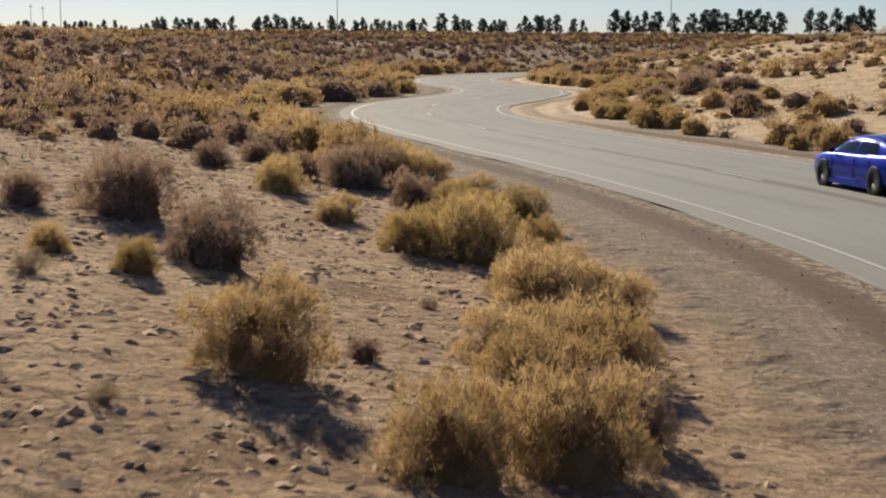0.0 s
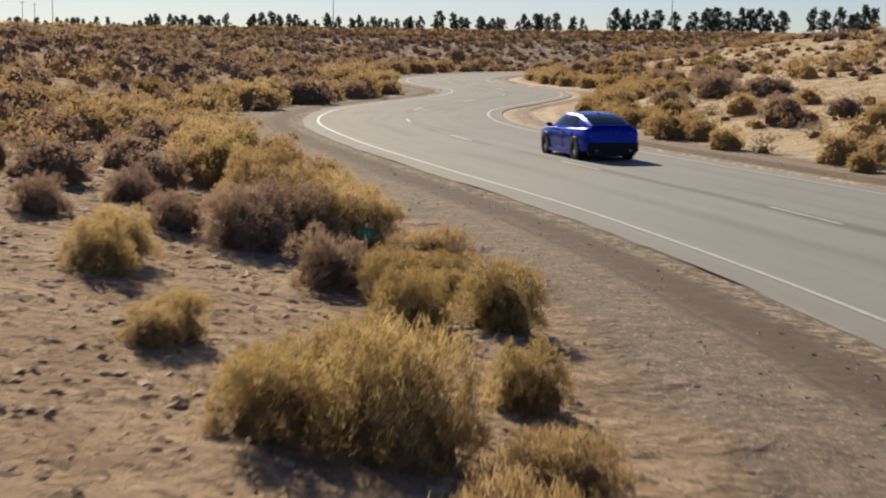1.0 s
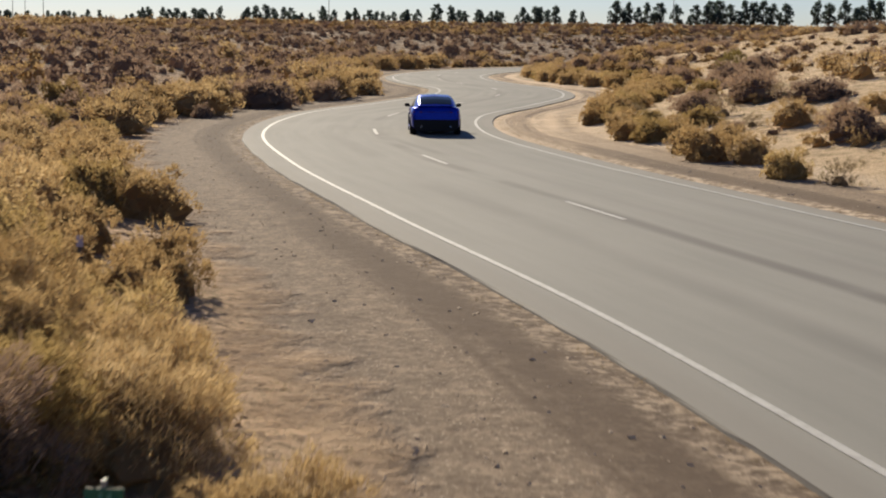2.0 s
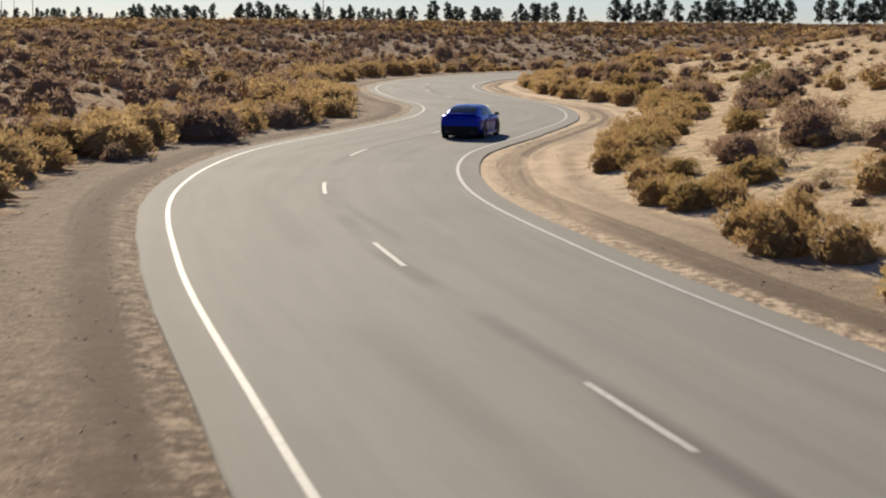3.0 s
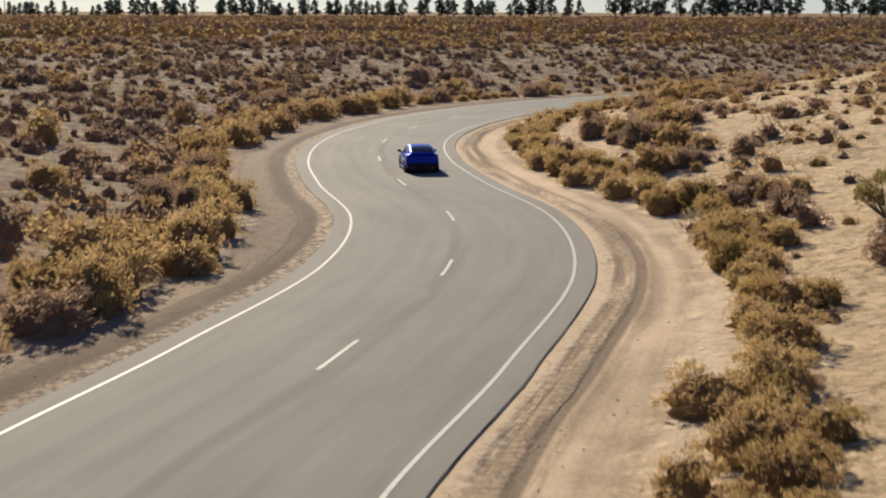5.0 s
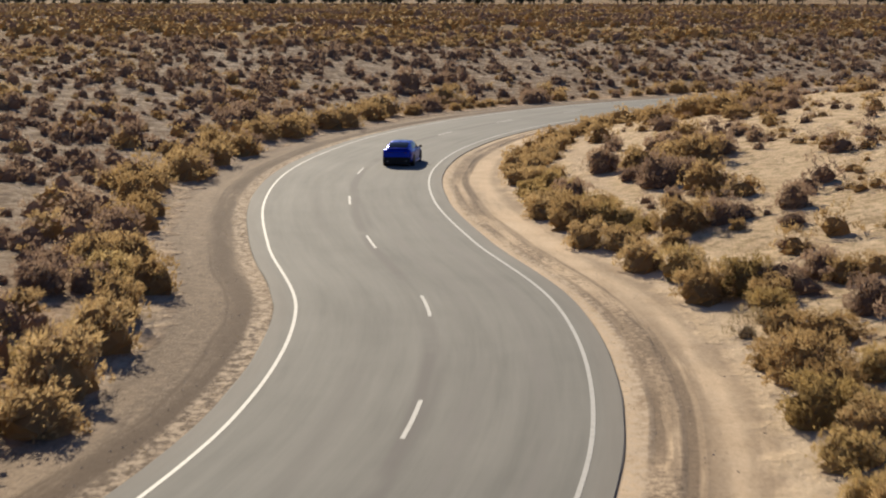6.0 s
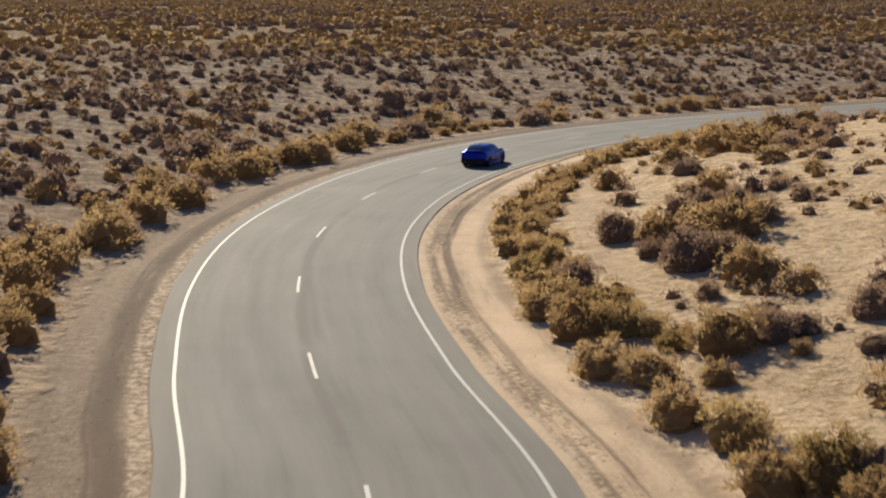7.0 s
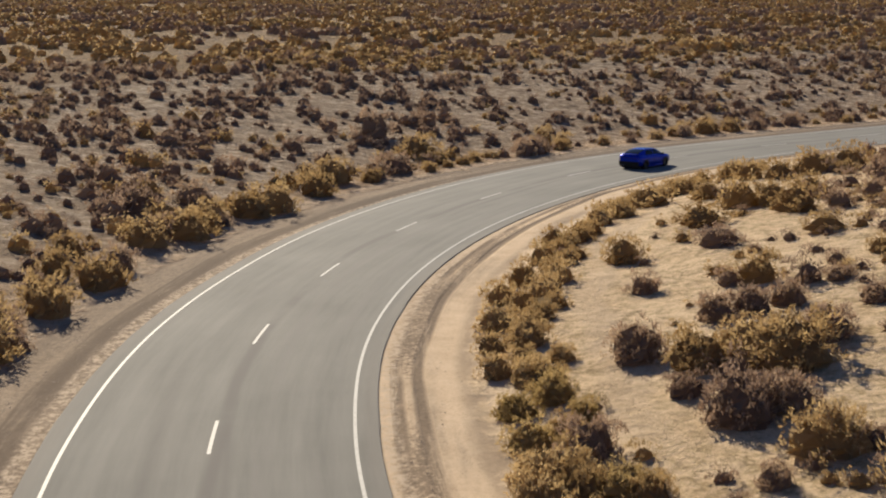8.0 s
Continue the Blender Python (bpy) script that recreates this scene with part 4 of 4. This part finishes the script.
def build_stones():
    """Loose stones on the shoulders and crusted clods on the sand."""
    r = np.random.RandomState(33)
    base = np.array([(1, 0, 0), (0, 1, 0), (-1, 0, 0), (0, -1, 0), (0.1, -0.1, 0.8), (0.6, 0.6, 0.6), (-0.6, -0.5, 0.6), (0, 0, -0.5)])
    tris = np.array([(0, 5, 4), (5, 1, 4), (1, 2, 4), (2, 6, 4), (6, 3, 4), (3, 0, 4), (0, 1, 5), (2, 3, 6)])
    for name, label, mat, count, lo, hi, big in (("loose_stones", "small loose stones along the dirt shoulders", STONE, 8000, 4.4, 7.8, 0.017), ("earth_clods", "crusted sandy earth clods lying on the slope", CLOD, 20000, 8.3, 24, 0.042)):
        s = r.uniform(60, 240, count) if lo < 5 else 77 + 48 * r.uniform(0, 1, count) ** 1.4
        side = np.where(r.uniform(0, 1, count) < (0.62 if lo < 5 else 0.93), -1, 1)
        p = np.array([on_road(a, b)[:2] for a, b in zip(s, side * r.uniform(lo, hi, count))])
        z = land(p)[0]
        size = np.minimum(big * r.gamma(2.0, 0.5, count), 2.2 * big)
        vs = []
        for (x, y), zz, k in zip(p, z, size):
            a = r.uniform(0, math.tau)
            v = base * r.uniform(0.6, 1.3, (8, 1)) * np.array((k, k * r.uniform(0.5, 1), k * (0.55 if lo < 5 else 0.42)))
            vs.append(np.column_stack([v[:, 0] * math.cos(a) - v[:, 1] * math.sin(a) + x, v[:, 0] * math.sin(a) + v[:, 1] * math.cos(a) + y, v[:, 2] + zz]))
        faces = (tris[None] + 8 * np.arange(count)[:, None, None]).reshape(-1, 3)
        tagged(new(name, mesh_from(name, np.concatenate(vs), faces, mat)), label, "stones", kind="stuff")


build_scrub()
build_stones()


# ---------------------------------------------------------------- trees and masts on the skyline
def pine_stock(seed):
    r = np.random.RandomState(seed)
    bm = bmesh.new()
    bmesh.ops.create_cone(bm, cap_ends=True, segments=7, radius1=0.022, radius2=0.006, depth=0.92, matrix=pose(0, 0, 0.46))
    crowns, rs = [], []
    for k in range(30):
        h = 0.2 + 0.74 * (k + r.uniform(0, 1)) / 30
        a, reach = r.uniform(0, math.tau), r.uniform(0.15, 1.0) * min(0.25, 0.05 + 0.42 * (1 - h))
        tip = Vector((reach * math.cos(a), reach * math.sin(a), h))
        root = Vector((0, 0, h - 0.08))
        m = (tip - root).to_track_quat("Z", "Y").to_matrix().to_4x4()
        bmesh.ops.create_cone(bm, cap_ends=False, segments=4, radius1=0.008, radius2=0.003, depth=(tip - root).length, matrix=Matrix.Translation((tip + root) / 2) @ m)
        crowns.append(tuple(tip))
        rs.append(r.uniform(0.06, 0.11) * (1.2 - 0.5 * h))
    trunk = bpy.data.meshes.new("trunk")
    bm.to_mesh(trunk)
    bm.free()
    trunk.materials.append(WOOD)
    v, u = tuft_arrays(r, (np.array(crowns), np.array(rs)), 250, 5, 0.065, 0.019, 0.2)
    return trunk, tri_mesh("crown", v, u, PINE)


PINES = [pine_stock(60 + k) for k in range(5)]
# groves on the skyline: from x, to x, height of the trees
GROVES = [(-330, -292, 9), (-283, -263, 7.5), (-256, -240, 6.5), (-235, -226, 7.5), (-216, -201, 9), (-197, -171, 9), (-164, -138, 9.5), (-136, -129, 6.5), (-127, -120, 9),
          (-114, -80, 8.5), (-75, -60, 10.5), (-54, -41, 9.5), (-36, -16, 10), (-12, -3, 9), (9, 32, 13), (36, 48, 11), (49, 76, 13.5), (79, 90, 11.5), (99, 131, 14), (140, 175, 12)]


def build_trees():
    r = random.Random(4)
    for x0, x1, h in GROVES:
        x = x0
        while x < x1:
            trunk, crown = PINES[r.randrange(len(PINES))]
            y = r.uniform(722, 745)
            k = h * r.choice((r.uniform(0.55, 0.8), r.uniform(0.8, 1.0), r.uniform(0.92, 1.1)))
            tree = tagged(new("pine_tree"), "dark green pine tree in a row across the plain", "tree", "skyline trees")
            wide = k * r.uniform(0.85, 1.25)
            tree.matrix_basis = pose(x, y, land_at(x, y) - 0.1, 0, 0, r.uniform(0, 360)) @ Matrix.Diagonal((wide, wide, k, 1))
            for name, me in (("trunk", trunk), ("crown", crown)):
                bit = new(name, me)
                bit.parent = tree
            x += k * r.uniform(0.16, 0.46)


def build_mast(x, y, h):
    mast = tagged(new("utility_pole"), "thin grey utility pole on the skyline", "pole", "skyline poles")
    mast.location = (x, y, land_at(x, y) - 0.2)
    bm = bmesh.new()
    bmesh.ops.create_cone(bm, cap_ends=True, segments=8, radius1=0.2, radius2=0.11, depth=h, matrix=pose(0, 0, h / 2))
    part("pole", bm, WOOD, mast)
    part("crossarm", box(bmesh.new(), (0, 0, h - 1.2), (2.6, 0.14, 0.16)), WOOD, mast)


build_trees()
for x, h in ((-257.2, 26), (-122.1, 26), (34.3, 28), (-272, 15), (-266, 14)):
    build_mast(x, 730, h)


# ---------------------------------------------------------------- roadside marker
def build_marker():
    x, y = -1.33, 41.74
    ground = land_at(x, y)
    sign = tagged(new("roadside_marker"), "small green roadside marker on a thin post among shrubs", "sign")
    sign.matrix_basis = pose(x, y, ground, 0, 0, 4)
    green = plain("green_sheeting", (0.005, 0.13, 0.075), 0.4, vary=0.2)
    pale = plain("faded_lettering", (0.09, 0.30, 0.22), 0.5)
    part("post", box(bmesh.new(), (0, 0.012, 0.27), (0.03, 0.016, 0.58), bevel=0.003), plain("galvanised_post", (0.35, 0.35, 0.34), 0.5, 0.7), sign)
    panel = part("panel", box(bmesh.new(), (0, 0, 0.62 - ground), (0.22, 0.006, 0.14), bevel=0.002), green, sign)
    bm = bmesh.new()
    for k in range(2):
        box(bm, (-0.02 + 0.05 * k, -0.0055, 0.62 - ground), (0.02, 0.003, 0.085))
    part("marking", bm, pale, panel)


build_marker()


def build_post(x, y, label, colour):
    """A slim delineator with a small plate."""
    z = land_at(x, y)
    post = tagged(new("delineator_post"), label, "post")
    post.location = (x, y, z - 0.05)
    part("post", box(bmesh.new(), (0, 0, 0.4), (0.05, 0.012, 0.8), bevel=0.003), WOOD, post)
    part("plate", box(bmesh.new(), (0, -0.01, 0.74), (0.075, 0.006, 0.13), bevel=0.002), plain("plate_" + label.split()[1], colour, 0.5), post)


build_post(-4.25, 49.8, "slim pale delineator post among golden shrubs", (0.5, 0.44, 0.5))
build_post(-16.6, 139.6, "slim green delineator post beside roadside shrubs", (0.01, 0.09, 0.06))


# ---------------------------------------------------------------- the car: forward is +y, it stands on z = 0
BLUE = plain("metallic_blue_paint", (0.001, 0.026, 0.40), 0.27, 0.6, vary=0.05, scale=60, coat=0.25, spec=0.05)
GLASS = plain("dark_tinted_glass", (0.012, 0.014, 0.018), 0.08, vary=0.05, spec=0.2)
BLACK = plain("black_trim", (0.01, 0.01, 0.012), 0.55, spec=0.2)
RUBBER = plain("tyre_rubber", (0.012, 0.012, 0.013), 0.85, spec=0.1)
ALLOY = plain("dark_alloy", (0.05, 0.05, 0.055), 0.35, 0.8)
CHROME = plain("bright_metal", (0.6, 0.6, 0.62), 0.18, 1.0)
RED = plain("red_lamp_glass", (0.05, 0.004, 0.006), 0.12, coat=0.4)
CLEAR = plain("clear_lamp_glass", (0.55, 0.57, 0.6), 0.1, 0.3, coat=0.8)

# along y: half width, sill, widest height, shoulder, deck
HULL = [(-2.38, 0.74, 0.42, 0.62, 0.86, 0.90), (-2.33, 0.82, 0.33, 0.62, 0.95, 1.00), (-2.2, 0.88, 0.27, 0.62, 1.00, 1.07), (-1.9, 0.92, 0.22, 0.62, 0.99, 1.06), (-1.4, 0.94, 0.19, 0.61, 0.97, 1.03),
        (-0.7, 0.935, 0.17, 0.59, 0.95, 1.0), (0.0, 0.925, 0.17, 0.57, 0.93, 0.97), (0.8, 0.925, 0.17, 0.56, 0.92, 0.95), (1.3, 0.93, 0.18, 0.56, 0.90, 0.93), (1.75, 0.91, 0.2, 0.54, 0.85, 0.87),
        (2.1, 0.86, 0.22, 0.51, 0.76, 0.79), (2.28, 0.77, 0.26, 0.49, 0.66, 0.69), (2.36, 0.66, 0.32, 0.47, 0.58, 0.60)]
# along y: half width at the belt, half width of the roof, belt, roof
CABIN = [(-2.2, 0.66, 0.58, 1.00, 1.08), (-2.0, 0.72, 0.60, 0.98, 1.17), (-1.6, 0.79, 0.61, 0.97, 1.31), (-1.2, 0.83, 0.61, 0.96, 1.39), (-0.8, 0.85, 0.61, 0.95, 1.425), (-0.2, 0.86, 0.61, 0.94, 1.44), (0.3, 0.86, 0.61, 0.93, 1.41),
         (0.65, 0.85, 0.60, 0.92, 1.31), (1.0, 0.83, 0.60, 0.91, 1.13), (1.35, 0.79, 0.60, 0.90, 0.95)]


def at_row(table, y):
    ys = [r[0] for r in table]
    return [float(np.interp(y, ys, [r[k] for r in table])) for k in range(1, len(table[0]))]


def cabin_point(y, u, lift=0.0):
    """A point of the cabin's skin: u from 0 at the right belt over the roof to 1 at the left belt."""
    wb, wr, zb, zr = at_row(CABIN, y)
    shape = [(wb, zb), (wb * 0.7 + wr * 0.3 + 0.015, zb + 0.32 * (zr - zb)), (wb * 0.3 + wr * 0.7 + 0.02, zb + 0.7 * (zr - zb)), (wr, zr - 0.12 * (zr - zb)), (wr * 0.86, zr - 0.03 * (zr - zb)), (wr * 0.5, zr), (0, zr + 0.012)]
    k = min(u, 1 - u) * 2 * (len(shape) - 1)
    xs = float(np.interp(k, range(len(shape)), [p[0] for p in shape])) + lift * 0.8
    z = float(np.interp(k, range(len(shape)), [p[1] for p in shape])) + lift * 0.7
    return (xs if u <= 0.5 else -xs, y, z)


def skin(y0, y1, u0, u1, lift, ny=8, nu=8, shape=lambda a, b: (a, b)):
    rows = []
    for i in range(ny + 1):
        row = []
        for j in range(nu + 1):
            a, b = shape(i / ny, j / nu)
            row.append(cabin_point(y0 + (y1 - y0) * a, u0 + (u1 - u0) * b, lift))
        rows.append(row)
    return smooth(grid(rows))


def lathe(profile, segments=28):
    """A ring about the x axis from pairs of (x, radius)."""
    rows = [[(x, r * math.cos(math.tau * k / segments), r * math.sin(math.tau * k / segments)) for k in range(segments)] for x, r in profile]
    return smooth(grid(rows, True))


def build_wheel(car, x, y):
    """A wheel about its own centre; the outer side faces away from the car."""
    out = math.copysign(1, x)
    wheel = part("wheel", lathe([(out * a, r) for a, r in ((-0.11, 0.23), (-0.115, 0.31), (-0.09, 0.335), (0.0, 0.34), (0.09, 0.335), (0.115, 0.31), (0.11, 0.245))]), RUBBER, car, "black low-profile tyre")
    wheel.location = (x, y, 0.34)
    bm = lathe([(out * a, r) for a, r in ((0.108, 0.246), (0.10, 0.225), (-0.05, 0.21), (-0.06, 0.02))])
    for k in range(5):
        a = math.tau * k / 5
        box(bm, (out * 0.085, 0.115 * math.cos(a), 0.115 * math.sin(a)), (0.03, 0.21, 0.045), (math.degrees(a), 0, 0), 0.006)
    bmesh.ops.create_cone(bm, cap_ends=True, segments=12, radius1=0.05, radius2=0.035, depth=0.05, matrix=pose(out * 0.09, 0, 0, 0, 90 * out, 0))
    part("rim", bm, ALLOY, wheel, "dark five-spoke alloy rim")
    return wheel


def build_car():
    car = tagged(new("car"), "glossy metallic blue sporty sedan driving on the road", "car")
    rows = []
    for y, w, sill, mid, belt_z, deck in HULL:
        half = [(0, sill), (0.55 * w, sill), (0.9 * w, sill + 0.02), (0.985 * w, sill + 0.12), (w, mid), (0.985 * w, 0.5 * (mid + belt_z)), (0.95 * w, belt_z - 0.02), (0.88 * w, belt_z + 0.02), (0.6 * w, deck - 0.005), (0, deck + 0.012)]
        rows.append([(a, y, z) for a, z in half] + [(-a, y, z) for a, z in half[-2:0:-1]])
    bm = smooth(grid(rows, True))
    for row in (rows[0], rows[-1]):
        bm.verts.ensure_lookup_table()
    bm.faces.new([v for v in bm.verts if abs(v.co.y + 2.38) < 1e-4][:18])
    bm.faces.new([v for v in bm.verts if abs(v.co.y - 2.36) < 1e-4][:18])
    body = part("body", bm, BLUE, car)
    roof = part("roof", smooth(grid([[cabin_point(y, u / 24) for u in range(25)] for y in np.linspace(-2.2, 1.35, 26)])), BLUE, car)
    part("rear_window", skin(-2.08, -1.2, 0.27, 0.73, 0.006), GLASS, car, "dark tinted rear window")
    part("windscreen", skin(0.58, 1.28, 0.27, 0.73, 0.006), GLASS, car, "dark windscreen")
    part("sunroof", skin(-0.55, 0.25, 0.34, 0.66, 0.004), GLASS, car, "dark roof glass")
    for side in (0, 1):
        flip = (lambda b: b) if side == 0 else (lambda b: 1 - b)

        def pane(y0, y1):
            # the lower edge is longer than the upper one
            rows = []
            for i in range(7):
                row = []
                for j in range(6):
                    b = j / 5
                    y = y0 + (y1 - y0) * i / 6
                    pinch = 0.30 * b * max(0.0, y - 0.35) / 0.7 + 0.28 * b * min(0.0, y + 0.8) / 0.7
                    row.append(cabin_point(y - pinch, flip(0.03 + 0.2 * b), 0.006))
                rows.append(row)
            return smooth(grid(rows))

        part("side_window", pane(-0.22, 1.02), GLASS, car, "dark tinted side window")
        part("side_window", pane(-1.35, -0.30), GLASS, car, "dark tinted side window")
        out = 1 if side == 0 else -1
        mirror = part("mirror", box(bmesh.new(), (out * 1.0, 0.82, 0.99), (0.2, 0.1, 0.13), (0, 0, out * 8), 0.03), BLACK, car, "black door mirror")
        part("mirror_arm", box(bmesh.new(), (out * 0.89, 0.84, 0.94), (0.12, 0.05, 0.04), (0, 0, 0), 0.01), BLACK, mirror)
        part("skirt", box(bmesh.new(), (out * 0.915, -0.02, 0.2), (0.06, 2.1, 0.13), (0, 0, 0), 0.02), BLUE, car, "blue side skirt")
        for y in (-0.22, -1.02):
            part("door_handle", box(bmesh.new(), (out * 0.935, y, 0.83), (0.03, 0.2, 0.03), (0, 0, 0), 0.008), BLUE, car)
        for y0, y1 in ((0.95, 0.0), (-0.28, 0.0), (-1.12, 0.0)):
            part("door_gap", box(bmesh.new(), (out * 0.931, y0, 0.6), (0.012, 0.01, 0.6)), BLACK, car, "dark door gap")
        for y in (-1.4, 1.42):
            bm = lathe([(out * a, r) for a, r in ((0.80, 0.385), (0.945, 0.385), (0.95, 0.375), (0.95, 0.05), (0.80, 0.05))])
            part("wheel_arch", bm, BLACK, car, "dark wheel arch").location = (-out * 0.004, y, 0.34)
        part("tail_light", box(bmesh.new(), (out * 0.66, -2.315, 0.86), (0.36, 0.10, 0.10), (0, 0, out * 14), 0.025), RED, car, "dark red tail light")
        part("headlight", box(bmesh.new(), (out * 0.64, 2.19, 0.66), (0.32, 0.16, 0.08), (0, 0, -out * 24), 0.025), CLEAR, car, "clear headlight")
        part("exhaust_tip", lathe([(a, r) for a, r in ((-0.06, 0.045), (0.05, 0.045), (0.055, 0.036), (-0.03, 0.034))], 14), CHROME, car, "bright exhaust tip").matrix_basis = pose(out * 0.55, -2.36, 0.33, 0, 0, -90)
    part("diffuser", box(bmesh.new(), (0, -2.22, 0.25), (1.5, 0.3, 0.2), (0, 0, 0), 0.04), BLACK, car, "black rear diffuser")
    part("rear_bumper", box(bmesh.new(), (0, -2.335, 0.44), (1.66, 0.12, 0.36), (0, 0, 0), 0.04), BLACK, car, "black lower rear bumper")
    part("light_bar", box(bmesh.new(), (0, -2.35, 0.865), (1.2, 0.06, 0.07), (0, 0, 0), 0.015), RED, car, "dark red light bar")
    part("spoiler", box(bmesh.new(), (0, -2.2, 1.085), (1.36, 0.17, 0.025), (-6, 0, 0), 0.01), BLUE, car, "blue lip spoiler")
    part("grille", box(bmesh.new(), (0, 2.33, 0.46), (1.0, 0.08, 0.22), (0, 0, 0), 0.03), BLACK, car, "black front grille")
    part("antenna_fin", box(bmesh.new(), (0, -1.0, 1.425), (0.035, 0.16, 0.06), (12, 0, 0), 0.012), BLUE, car)
    wheels = [build_wheel(car, x, y) for x in (-0.82, 0.82) for y in (-1.4, 1.42)]
    return car, wheels


CAR, WHEELS = build_car()
CAR.scale = (0.89, 0.89, 0.89)      # a compact one

# seconds, arc length of the rear axle, offset from the middle of the road
DRIVE = [(0.0, 106.0, 1.7), (0.3, 110.9, 1.65), (0.5, 115.0, 1.5), (1.0, 125.8, 1.4), (1.5, 136.6, 1.6), (2.0, 147.0, 2.0), (2.2, 151.3, 2.15), (2.75, 163.2, 2.2), (3.3, 175.4, 2.1), (3.5, 180.0, 1.95),
         (4.0, 191.0, 1.6), (4.5, 201.0, 1.55), (4.7, 206.6, 1.6), (5.25, 219.4, 1.6), (5.8, 231.8, 1.65), (6.0, 236.6, 1.75), (6.5, 248.4, 2.05), (7.0, 261.2, 1.95), (7.5, 274.7, 1.65), (8.0, 287.0, 1.5)]
OFFSET = float(road_coords([DASH_START])[0][0])


def motions():
    _, ss, offs = zip(*DRIVE)
    rows = []
    for t, s, o in DRIVE:
        x, y, turn = on_road(s + S_SHIFT + 1.25, o)
        drift = (np.interp(s + 6, ss, offs) - np.interp(s - 6, ss, offs)) / 12     # the line that it takes through the bends
        turn -= math.degrees(math.atan(drift))
        rows.append((t, pose(x, y, 0.012, 0, 0, turn)))
    walk(CAR, rows)
    for wheel in WHEELS:
        x, y, z = wheel.location
        walk(wheel, [(k / 10, pose(x, y, z, -60.0 * k)) for k in range(81)])


# the plan's arc length starts at the road's first point
S_SHIFT = OFFSET - 111.55
motions()
